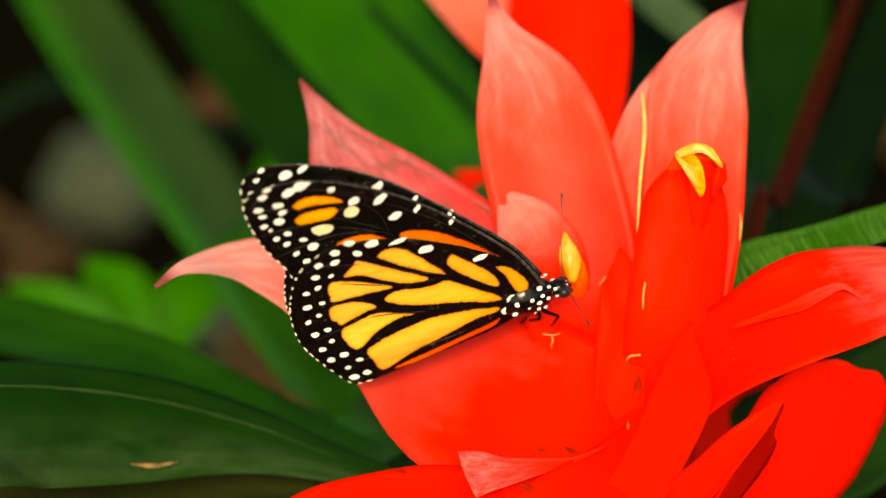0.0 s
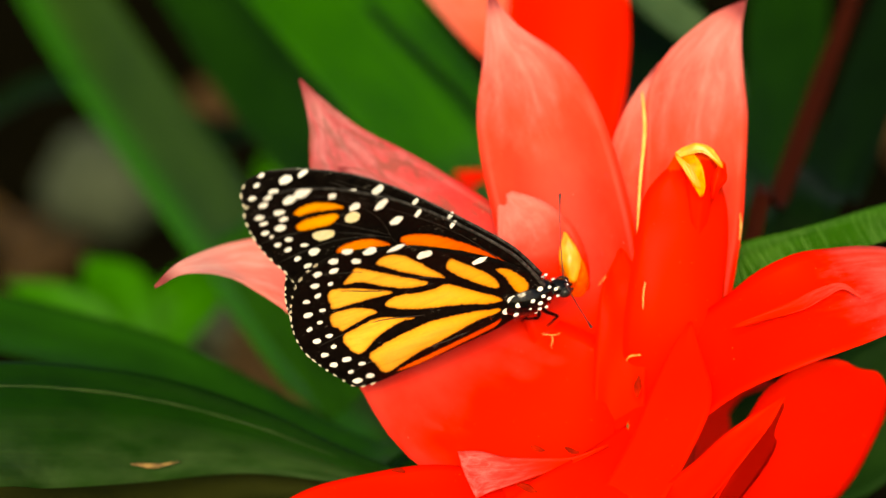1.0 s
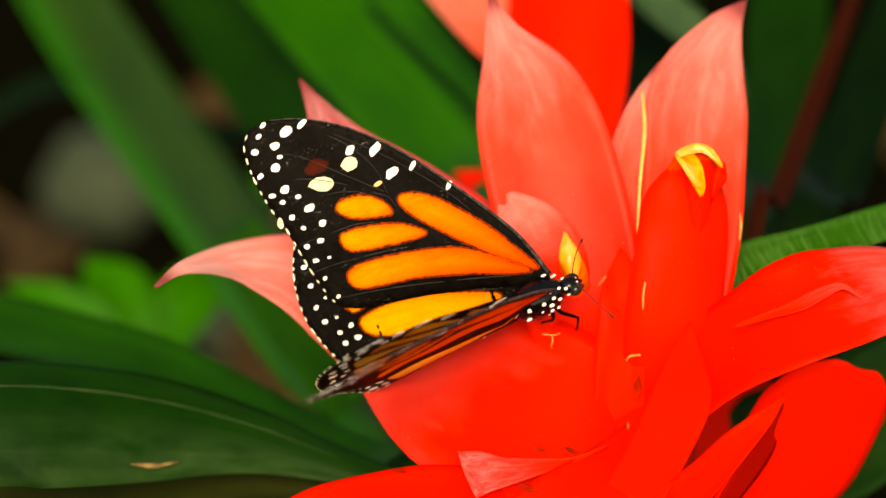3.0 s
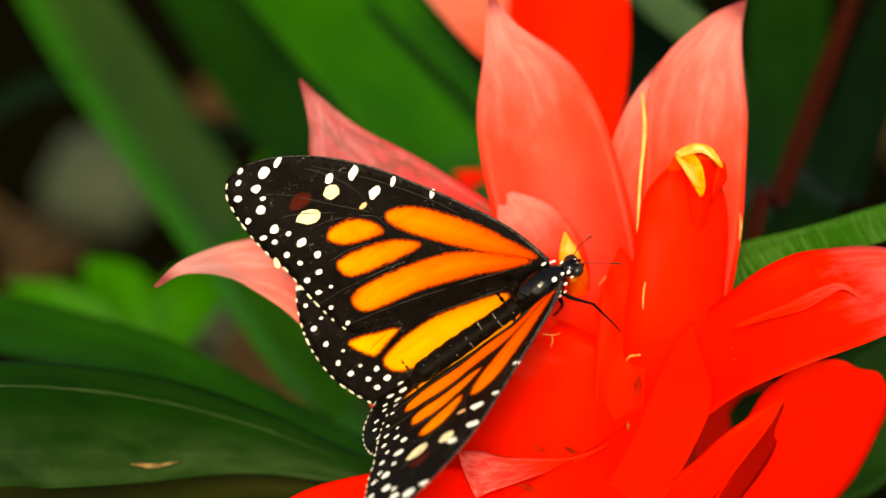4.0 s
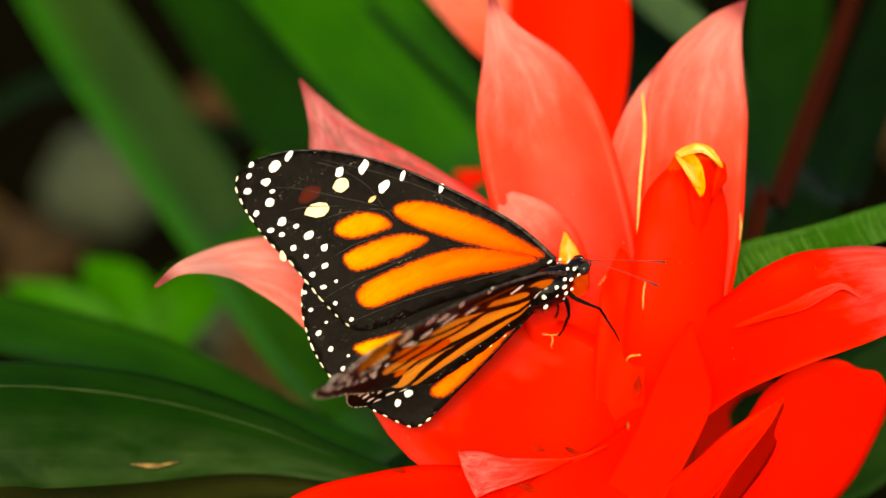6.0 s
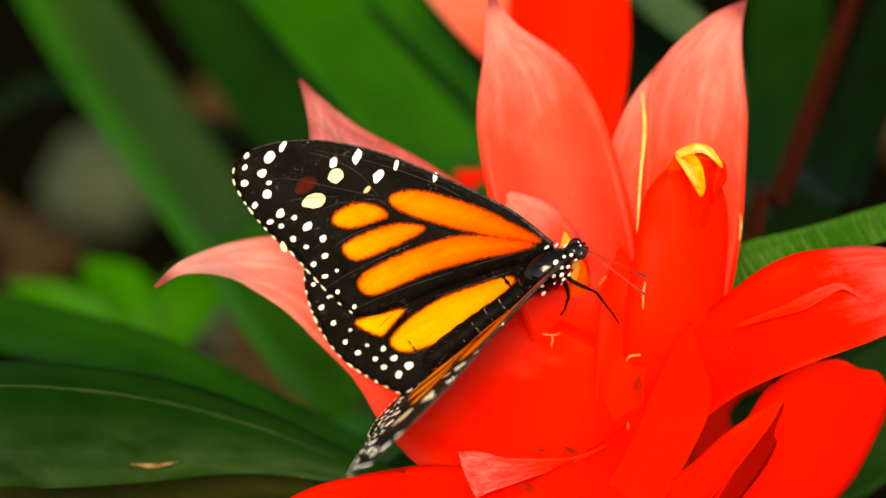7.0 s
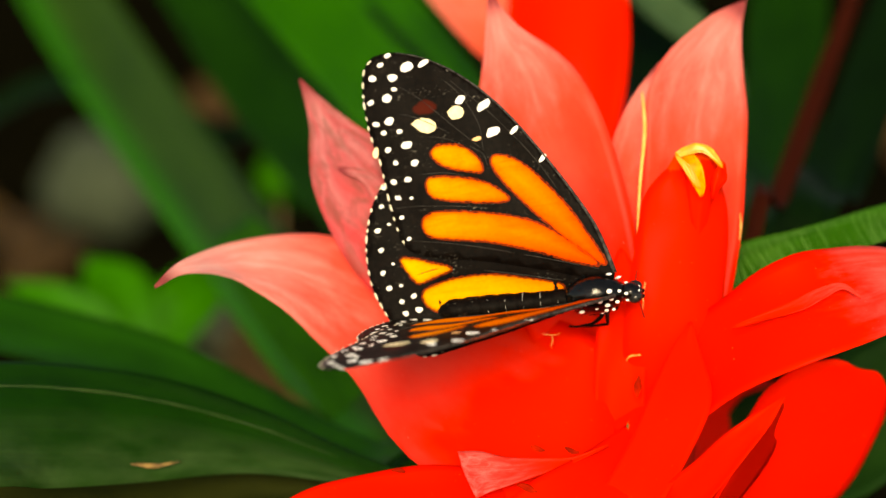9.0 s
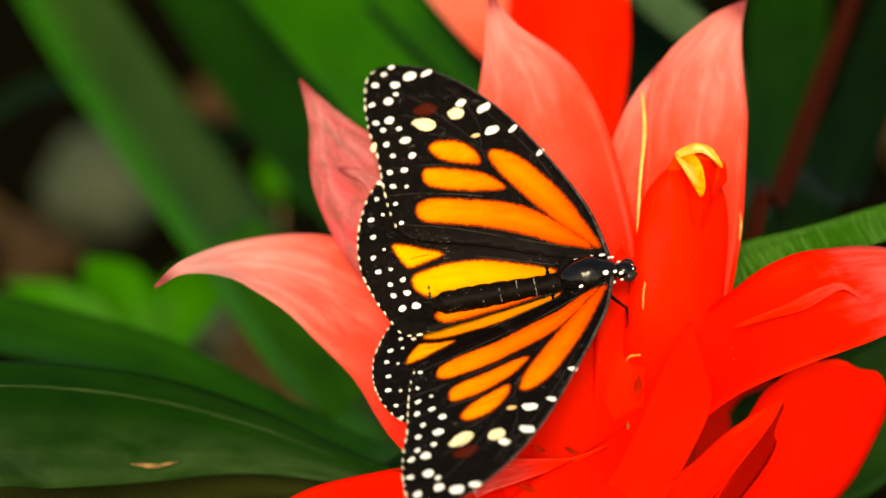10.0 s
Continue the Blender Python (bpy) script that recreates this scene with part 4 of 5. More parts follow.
def forewing(hand):
    wing = part("forewing", plate(ragged(FORE, 0.8, 0.10, 3), -0.03, 0.03, 1.3, 1, hand), BLACK, butterfly, "black forewing with orange cells and white spots")
    edge = [Vector((u * MM, v * MM * hand, camber(u, v) * MM)) for u, v in FORE[:10]]
    part("leading_vein", tube(edge, [0.42, 0.34, 0.28, 0.24, 0.21, 0.19, 0.17, 0.15, 0.12, 0.08], 40, 6), COSTA, wing)
    veins(wing, ([(-12.96, 18.62), (-21.97, 22.05), (-26.99, 22.69), (-34.38, 22.84)], [(-9.92, 13.25), (-17.56, 15.47), (-27.67, 17.11), (-33.97, 17.47)], [(-15.90, 22.63), (-17.35, 25.53), (-25.39, 29.05), (-35.64, 28.67)],
                 [(-17.35, 25.53), (-23.36, 30.15), (-29.75, 33.58), (-36.22, 34.41)], [(-16.84, 25.92), (-21.39, 30.58), (-28.69, 37.63), (-35.79, 40.58)], [(-16.39, 25.41), (-16.89, 30.80), (-20.91, 37.54), (-27.84, 42.96)],
                 [(2.02, 2.88), (-5.60, 19.49), (-13.14, 30.20), (-20.85, 38.44)], [(1.01, 2.33), (-10.42, 6.06), (-22.82, 9.69), (-32.24, 11.58)]), hand)
    for side in (1, -1):
        warm = ORANGE
        cell(wing, [(-25.77, 26.27), (-24.05, 27.30), (-20.20, 26.58), (-17.64, 24.21), (-17.01, 21.98), (-19.05, 22.12), (-22.86, 23.29), (-24.91, 24.69)], warm, side, hand, 1)
        cell(wing, [(-26.77, 21.75), (-22.02, 21.37), (-17.25, 19.97), (-14.45, 18.14), (-13.12, 16.26), (-17.49, 16.49), (-24.21, 17.80), (-26.85, 19.05)], warm, side, hand, 2)
        cell(wing, [(-28.61, 14.74), (-25.82, 15.74), (-17.63, 14.46), (-9.99, 12.24), (-3.47, 7.89), (1.07, 3.23), (-3.71, 4.41), (-10.34, 7.18), (-17.96, 9.64), (-26.12, 11.25), (-28.48, 12.46)], warm, side, hand, 3)
        cell(wing, [(-15.27, 23.34), (-13.65, 24.15), (-10.08, 22.33), (-6.45, 18.47), (-2.80, 13.47), (0.40, 7.62), (2.33, 3.07), (-0.75, 5.05), (-5.30, 9.71), (-9.81, 14.82), (-13.57, 19.61)], warm, side, hand, 4)
        if side > 0:
            cell(wing, [(-28.14, 34.39), (-25.90, 35.69), (-23.84, 34.52), (-24.51, 33.25), (-27.05, 33.23)], RUST, side, hand, 5)
        else:
            cell(wing, [(-28.8, 38.6), (-27.1, 39.4), (-24.6, 38.9), (-22.0, 37.1), (-21.1, 35.5), (-23.0, 36.1), (-25.9, 37.2), (-28.1, 37.6)], AMBER, side, hand, 6)
            cell(wing, [(-29.7, 35.2), (-28.0, 36.2), (-25.1, 35.8), (-22.7, 34.8), (-22.7, 33.8), (-24.2, 33.0), (-26.7, 33.4), (-29.2, 33.9)], AMBER, side, hand, 7)
        k = 0
        for (u, v), a, b, turn, mat in (((-28.34, 41.92), 1.25, 0.85, 3.1, WHITE), ((-25.2, 42.1), 1.0, 0.5, 2.7, WHITE), ((-31.07, 40.34), 0.95, 0.65, 0.1, WHITE),
                                        ((-32.42, 36.95), 0.9, 0.75, 0.2, WHITE), ((-26.3, 31.16), 2.1, 1.2, 0.25, CREAM), ((-20.5, 32.7), 1.4, 1.25, 0.2, CREAM),
                                        ((-19.4, 34.75), 1.05, 0.7, -0.6, WHITE), ((-15.4, 33.26), 1.45, 0.7, -0.5, WHITE), ((-14.3, 28.4), 1.35, 0.8, -0.35, WHITE),
                                        ((-10.5, 28.2), 0.95, 0.42, -0.7, WHITE), ((-6.13, 22.64), 0.9, 0.38, -0.75, WHITE), ((-17.3, 27.58), 0.85, 0.38, -0.1, APRICOT),
                                        ((-29.93, 28.19), 1.1, 0.62, -0.1, WHITE)):
            if side < 0 and (u < -29 or mat is APRICOT):
                continue
            k += 1
            spot(wing, u, v, a, b, -turn, mat, side, hand, k)
        arc = spline([Vector((*p, 0)) for p in FORE[10:20]], 60)
        hem(wing, arc, 2.2, side, hand, 11)
        if hand > 0:
            spot(wing, -35.7, 27.6, 1.0, 0.55, 1.3, CREAM, side, hand, 77)
        dotted(wing, FORE_DOTS_UP if side > 0 else FORE_DOTS_UNDER, side, hand, 15)
    return wing


def hindwing(hand):
    wing = part("hindwing", plate(ragged(HIND, 0.8, 0.12, 8), -0.03, 0.03, 1.3, 1, hand), BLACK, butterfly, "black hindwing with amber cells and two rows of white dots")
    veins(wing, ([(-11.95, 11.40), (-19.55, 16.13), (-24.42, 19.88), (-32.73, 23.33)], [(-15.27, 11.63), (-22.10, 13.45), (-29.42, 17.35), (-35.49, 20.73)],
                 [(-5.61, 1.43), (-18.30, 5.39), (-26.90, 7.37), (-36.78, 5.71)], [(-3.7, -0.9), (-12.0, -2.1), (-20.0, -2.6), (-29.0, -1.2), (-34.4, -3.9)]), hand)
    cell(wing, [(-33.39, 9.83), (-31.53, 9.88), (-27.86, 8.39), (-24.78, 7.02), (-27.16, 6.27), (-30.13, 5.63), (-31.49, 5.89)], AMBER, 1, hand, 1)
    cell(wing, [(-30.7, 3.3), (-28.8, 4.4), (-24.4, 5.0), (-18.2, 4.6), (-12.4, 3.0), (-6.6, 1.0), (-5.8, -0.1), (-8.0, -0.9), (-12.5, -1.6), (-19.4, -1.9), (-26.2, -0.8), (-29.9, 0.9)], AMBER, 1, hand, 2)
    cell(wing, [(-26.6, -3.6), (-19.5, -3.4), (-11.0, -3.1), (-6.5, -2.4), (-10.0, -4.0), (-17.0, -5.2), (-25.0, -6.0), (-27.2, -5.0)], ORANGE, 1, hand, 3)
    for k, pts in enumerate((
            [(-21.9, 20.9), (-20.6, 21.9), (-18.8, 21.6), (-17.1, 20.3), (-15.7, 18.3), (-13.5, 14.6), (-11.9, 11.8), (-12.6, 11.8), (-15.2, 13.8), (-18.1, 16.5), (-20.5, 19.2)],
            [(-28.3, 18.5), (-26.6, 20.2), (-25.5, 21.4), (-24.6, 21.0), (-21.5, 18.3), (-18.4, 15.4), (-15.8, 13.0), (-15.0, 11.9), (-16.0, 11.7), (-19.0, 12.7), (-22.3, 14.9), (-25.5, 17.6)],
            [(-31.7, 16.7), (-30.5, 18.3), (-27.6, 17.0), (-23.6, 14.5), (-21.1, 12.6), (-23.7, 12.6), (-26.4, 12.9), (-29.0, 13.3), (-31.7, 13.7), (-31.7, 15.2)],
            [(-23.2, 10.1), (-21.7, 11.3), (-19.4, 11.3), (-16.5, 10.3), (-14.2, 10.0), (-13.0, 10.2), (-11.6, 9.7), (-8.1, 6.6), (-5.5, 4.3), (-4.0, 2.3), (-4.8, 2.2), (-8.8, 3.9), (-12.4, 5.1), (-15.7, 6.1), (-19.2, 7.3), (-21.6, 8.5)],
            [(-33.0, 9.6), (-32.3, 12.4), (-28.9, 12.3), (-26.2, 10.8), (-25.0, 9.2), (-26.7, 9.0), (-29.7, 8.3), (-31.9, 7.5), (-32.2, 8.6)],
            [(-32.0, 6.3), (-29.6, 7.3), (-26.7, 7.9), (-24.4, 7.6), (-21.4, 6.2), (-19.3, 5.3), (-21.3, 5.4), (-23.8, 5.0), (-26.9, 3.9), (-30.4, 1.5), (-32.0, 3.6)],
            [(-29.0, 0.7), (-25.8, 2.3), (-21.7, 3.0), (-16.8, 3.5), (-11.9, 2.9), (-7.4, 1.9), (-5.0, 0.6), (-5.4, 0.0), (-8.6, 0.3), (-12.8, -0.7), (-17.0, -2.0), (-21.2, -3.1), (-25.6, -5.2), (-27.9, -5.5), (-28.6, -2.5)],
            [(-11.1, 13.9), (-10.1, 15.9), (-9.2, 15.1), (-7.4, 12.8), (-5.3, 9.9), (-4.0, 7.3), (-3.9, 5.2), (-5.4, 6.2), (-7.6, 8.5), (-9.7, 11.0)],
            [(-3.3, 9.5), (-1.3, 8.4), (0.5, 5.3), (1.1, 3.0), (0.4, 1.8), (-1.0, 1.9), (-1.8, 4.4), (-2.3, 6.9)],
    )):
        cell(wing, pts, AMBER_PALE, -1, hand, 20 + k, grow=0.1)
    cell(wing, [(-25.8, -6.1), (-19.6, -4.8), (-13.3, -3.5), (-7.5, -2.2), (-5.4, -2.1), (-7.3, -3.4), (-13.6, -4.8), (-19.8, -6.1), (-23.9, -6.5)], ORANGE, -1, hand, 31)
    for k, ((u, v), a, b) in enumerate((((-17.7, 22.8), 1.6, 0.5), ((-13.76, 18.92), 1.4, 0.85), ((-5.5, 12.96), 1.3, 0.6), ((-2.43, 0.93), 0.9, 0.95), ((-4.13, -0.9), 0.7, 0.75))):
        spot(wing, u, v, a, b, 0.1, WHITE, -1, hand, 50 + k)
    arc = spline([Vector((*p, 0)) for p in HIND[7:18]], 60)
    for side, dots in ((1, HIND_DOTS_UP), (-1, HIND_DOTS_UNDER)):
        hem(wing, arc, 2.0, side, hand, 12)
        dotted(wing, dots, side, hand, 13)
    return wing


def lathe(profile, sides, squash=1.0, rough=0.0, seed=0):
    """A body round the x axis from (x, radius, z) rows, in millimetres."""
    bm = bmesh.new()
    rings = []
    for x, r, z in profile:
        ring = []
        for k in range(sides):
            a = k / sides * math.tau
            p = Vector((x, math.cos(a) * r, z + math.sin(a) * r * squash))
            p += Vector((0, math.cos(a), math.sin(a))) * noise.noise(p * 2.2 + Vector((seed, 0, 0))) * rough
            ring.append(bm.verts.new(p * MM))
        rings.append(ring)
    for a, b in zip(rings, rings[1:]):
        for k in range(sides):
            bm.faces.new((a[k], b[k], b[(k + 1) % sides], a[(k + 1) % sides]))
    bm.faces.new(rings[0])
    bm.faces.new(rings[-1][::-1])
    bmesh.ops.recalc_face_normals(bm, faces=bm.faces)
    return bm


def add_hair(bm, n, size, seed):
    """Short hairs that stand on a body's faces."""
    rnd = random.Random(seed)
    faces = [f for f in bm.faces if len(f.verts) == 4 and f.calc_center_median().x > -0.026]
    for _ in range(n):
        f = rnd.choice(faces)
        c, nrm = f.calc_center_median(), f.normal
        w = Vector((rnd.uniform(-1, 1), rnd.uniform(-1, 1), rnd.uniform(-1, 1)))
        way = (nrm + w * 0.6 + Vector((-0.7, 0, 0))).normalized()
        side = nrm.cross(w).normalized() * 0.045 * MM
        c = c + w * 0.15 * MM
        top = c + way * size * MM * rnd.uniform(0.5, 1.1)
        bm.faces.new([bm.verts.new(q) for q in (c - side, c + side, top)])
    return bm


def bead(at, r, flat, way):
    bm = bmesh.new()
    bmesh.ops.create_icosphere(bm, subdivisions=2, radius=1)
    q = Vector(way).to_track_quat("Z", "Y").to_matrix()
    for v in bm.verts:
        v.co = (Vector(at) + q @ Vector((v.co.x * r, v.co.y * r * 0.8, v.co.z * flat))) * MM
    return bm


def make_body():
    prof = []
    for k in range(25):
        s = k / 24
        prof.append((-5.2 + 10.0 * s, 0.5 + 2.9 * math.sin(math.pi * (0.06 + 0.90 * s)) ** 0.6 * (1.0 if s < 0.6 else 1 - 0.35 * (s - 0.6)), 0.2 - 0.4 * s))
    thorax = part("thorax", add_hair(lathe(prof, 28, 1.05, 0.22, 1), 600, 0.7, 4), FUZZ, butterfly, "black hairy thorax with white dots")
    for side in (1, -1):
        for x, deg, size in ((-1.7, 26, 0.7), (-2.7, -4, 0.65), (0.9, 24, 0.55), (2.0, 8, 0.6), (2.8, 52, 0.65), (2.9, 26, 0.5), (0.0, 2, 0.4), (1.5, -16, 0.5),
                             (3.7, 6, 0.5), (2.7, -22, 0.42), (4.4, 48, 0.42), (0.6, -32, 0.4)):
            a = radians(deg)
            r = 3.25 if x < 2.5 else 3.25 - 0.5 * (x - 2.5)
            at = (x, side * r * math.cos(a), r * 1.05 * math.sin(a))
            part("spot", bead(at, size * 0.82, 0.22, (0.1, side * math.cos(a), math.sin(a))), WHITE, thorax)
    prof = []
    for k in range(49):
        s = k / 48
        r = 2.2 * min(1.0, s / 0.09) ** 0.45 * (0.86 + 0.14 * math.sin(math.pi * min(1, s * 1.4))) * (1 - 0.07 * abs(math.sin(s * math.pi * 8)) ** 8)
        prof.append((-28.0 + 24.5 * s, max(r, 0.4), 2.0 - 2.6 * s + 0.4 * s * s))
    abdomen = part("abdomen", add_hair(lathe(prof, 24, 1.0, 0.05, 2), 350, 0.5, 6), BLACK, butterfly, "black ringed abdomen")
    for k in range(1, 8):
        s = k / 8
        r = 2.2 * (0.86 + 0.14 * math.sin(math.pi * min(1, s * 1.4))) * 0.95
        x, z = -28.0 + 24.5 * s, 2.0 - 2.6 * s + 0.4 * s * s
        part("ring", lathe([(x - 0.12, r, z), (x - 0.06, r + 0.09, z), (x + 0.06, r + 0.09, z), (x + 0.12, r, z)], 24), RING, abdomen, "thin grey band")
    for x in (-24, -21, -18, -15, -12):
        s = (x + 28.0) / 24.5
        z = 2.0 - 2.6 * s + 0.4 * s * s
        for deg, size in ((-32, 0.3), (212, 0.3)):
            a = radians(deg)
            part("spot", bead((x + 0.6, 2.12 * math.cos(a), z + 2.12 * math.sin(a)), size, size * 0.4, (0, math.cos(a), math.sin(a))), WHITE, abdomen)
    prof = []
    for k in range(13):
        s = k / 12
        prof.append((4.4 + 3.4 * s, max(0.35, 1.75 * math.sin(math.pi * (0.12 + 0.80 * s)) ** 0.6), -0.5 - 0.7 * s))
    head = part("head", add_hair(lathe(prof, 20, 1.0, 0.05, 3), 160, 0.45, 7), FUZZ, butterfly)
    for y in (-1, 1):
        part("eye", bead((6.6, 1.2 * y, -0.9), 1.32, 1.15, (0.4, y, 0.1)), EYE, head, "dark glossy compound eye")
        part("spot", bead((5.3, 1.2 * y, 0.45), 0.38, 0.2, (0, 0.7 * y, 0.7)), WHITE, head)
        part("spot", bead((5.2, 1.6 * y, -0.9), 0.34, 0.2, (0, y, -0.2)), WHITE, head)
        part("spot", bead((7.4, 0.45 * y, -0.2), 0.25, 0.15, (0.8, 0.4 * y, 0.4)), WHITE, head)
        part("palp", tube([Vector((7.2, 0.6 * y, -1.8)) * MM, Vector((7.8, 0.62 * y, -1.7)) * MM, Vector((8.0, 0.6 * y, -1.3)) * MM], [0.4, 0.35, 0.1], 8, 6), FUZZ, head)
    return head


HEAD = make_body()


def make_antenna(y):
    pts = [Vector(p) * MM for p in ((0, 0, 0), (3.5, 0.2 * y, 0.25), (8.0, 0.5 * y, 0.3), (12.5, 0.7 * y, 0.0), (15.0, 0.8 * y, -0.3))]
    return part("antenna", tube(pts, [0.11, 0.09, 0.085, 0.10, 0.24], 24, 6), ANTENNA, HEAD, "thin dark antenna with a clubbed end")


ANTENNA_L, ANTENNA_R = make_antenna(1), make_antenna(-1)
LEGS = []
for pts_ in (((2.0, -1.4, -2.2), (3.1, -2.3, -3.6), (6.5, -3.5, -5.7), (6.9, -3.7, -6.1), (8.0, -4.0, -9.6), (8.3, -4.1, -10.4), (8.8, -4.2, -12.8)),
             ((0.8, -1.5, -2.4), (0.9, -2.6, -4.0), (0.2, -3.6, -6.6), (-0.2, -3.7, -7.0), (-1.6, -4.0, -9.6), (-2.8, -4.2, -10.6)),
             ((2.0, 1.4, -2.2), (2.2, 2.0, -3.2), (2.4, 2.6, -4.8), (2.4, 2.7, -5.2), (1.8, 2.8, -7.4), (1.6, 2.9, -8.4)),
             ((0.8, 1.5, -2.4), (0.9, 2.8, -4.0), (0.0, 3.9, -6.8), (-0.4, 4.0, -7.2), (-1.8, 4.3, -9.8), (-3.0, 4.4, -10.8))):
    LEGS.append(part("leg", tube([Vector(p) * MM for p in pts_], [0.44, 0.40, 0.26, 0.27, 0.20, 0.20, 0.12][:len(pts_)], 30, 6), BLACK, butterfly, "thin jointed black leg"))
FORE_L, FORE_R = forewing(1), forewing(-1)
HIND_L, HIND_R = hindwing(1), hindwing(-1)



def motions():
    def at(place, fwd, back):
        x = Vector(fwd).normalized()
        z = Vector(back)
        z = (z - x * z.dot(x)).normalized()
        y = z.cross(x)
        return Matrix.Translation(place) @ Matrix((x, y, z)).transposed().to_4x4()

    def wing(hand, opening, sweep, twist):
        return Matrix.Translation((0, HINGE_Y * MM * hand, HINGE_Z * MM)) @ pose(0, 0, 0, opening * hand) @ pose(0, 0, 0, 0, 0, sweep * hand) @ pose(0, 0, 0, 0, twist)

    walk(butterfly, [
        (0.0, at((0.0145, -0.0081, 0.3448), (0.942, 0.063, 0.328), (-0.287, -0.348, 0.892))),
        (1.0, at((0.0146, -0.0081, 0.3448), (0.940, 0.063, 0.336), (-0.290, -0.373, 0.881))),
        (1.5, at((0.0146, -0.0086, 0.3450), (0.936, 0.056, 0.346), (-0.302, -0.375, 0.877))),
        (1.65, at((0.0146, -0.0086, 0.3450), (0.936, 0.056, 0.346), (-0.302, -0.375, 0.877))),
        (1.8, at((0.0148, -0.0095, 0.3450), (0.926, 0.008, 0.377), (-0.369, -0.186, 0.910))),
        (2.0, at((0.0153, -0.0103, 0.3452), (0.896, -0.020, 0.443), (-0.439, -0.187, 0.879))),
        (2.2, at((0.0159, -0.0108, 0.3457), (0.878, -0.022, 0.478), (-0.461, -0.308, 0.832))),
        (2.5, at((0.0167, -0.0110, 0.3455), (0.893, -0.022, 0.450), (-0.435, -0.303, 0.848))),
        (2.7, at((0.0164, -0.0110, 0.3455), (0.894, -0.006, 0.447), (-0.420, -0.356, 0.835))),
        (3.8, at((0.0168, -0.0083, 0.3462), (0.788, 0.134, 0.601), (-0.433, -0.575, 0.695))),
        (4.0, at((0.0173, -0.0080, 0.3465), (0.781, 0.141, 0.608), (-0.425, -0.594, 0.683))),
        (4.2, at((0.0197, -0.0085, 0.3466), (0.897, 0.155, 0.414), (-0.267, -0.556, 0.787))),
        (4.4, at((0.0200, -0.0087, 0.3458), (0.902, 0.210, 0.376), (-0.207, -0.553, 0.807))),
        (4.5, at((0.0200, -0.0086, 0.3450), (0.940, 0.242, 0.241), (-0.083, -0.523, 0.848))),
        (4.8, at((0.0202, -0.0077, 0.3448), (0.916, 0.311, 0.252), (-0.072, -0.493, 0.867))),
        (5.0, at((0.0200, -0.0080, 0.3451), (0.914, 0.302, 0.272), (-0.104, -0.473, 0.875))),
        (5.3, at((0.0191, -0.0084, 0.3467), (0.873, 0.194, 0.448), (-0.328, -0.446, 0.833))),
        (5.5, at((0.0184, -0.0088, 0.3472), (0.841, 0.164, 0.515), (-0.383, -0.492, 0.782))),
        (5.7, at((0.0184, -0.0105, 0.3474), (0.792, 0.273, 0.546), (-0.467, -0.306, 0.830))),
        (6.8, at((0.0185, -0.0077, 0.3488), (0.746, 0.049, 0.665), (-0.558, -0.499, 0.663))),
        (7.0, at((0.0181, -0.0075, 0.3494), (0.737, 0.052, 0.673), (-0.561, -0.508, 0.654))),
        (7.5, at((0.0195, -0.0077, 0.3504), (0.743, 0.019, 0.669), (-0.575, -0.494, 0.652))),
        (7.8, at((0.0232, -0.0095, 0.3495), (0.838, 0.020, 0.545), (-0.482, -0.443, 0.756))),
        (8.0, at((0.0254, -0.0103, 0.3486), (0.934, -0.011, 0.357), (-0.331, -0.401, 0.854))),
        (8.3, at((0.0265, -0.0102, 0.3480), (0.969, 0.068, 0.237), (-0.173, -0.500, 0.849))),
        (8.5, at((0.0247, -0.0094, 0.3489), (0.907, 0.125, 0.402), (-0.282, -0.530, 0.800))),
        (8.7, at((0.0248, -0.0103, 0.3485), (0.953, 0.013, 0.302), (-0.256, -0.496, 0.829))),
        (8.8, at((0.0260, -0.0109, 0.3474), (0.969, -0.034, 0.246), (-0.237, -0.427, 0.873))),
        (8.9, at((0.0263, -0.0111, 0.3471), (0.963, -0.110, 0.248), (-0.271, -0.400, 0.876))),
        (9.0, at((0.0266, -0.0116, 0.3468), (0.957, -0.154, 0.247), (-0.289, -0.398, 0.871))),
        (9.2, at((0.0267, -0.0119, 0.3469), (0.970, -0.130, 0.206), (-0.241, -0.403, 0.883))),
        (9.5, at((0.0265, -0.0113, 0.3482), (0.985, -0.062, 0.159), (-0.170, -0.345, 0.923))),
        (9.7, at((0.0258, -0.0106, 0.3492), (0.989, -0.022, 0.148), (-0.145, -0.405, 0.903))),
        (10.0, at((0.0255, -0.0100, 0.3496), (0.970, 0.009, 0.242), (-0.208, -0.484, 0.850))),
    ])
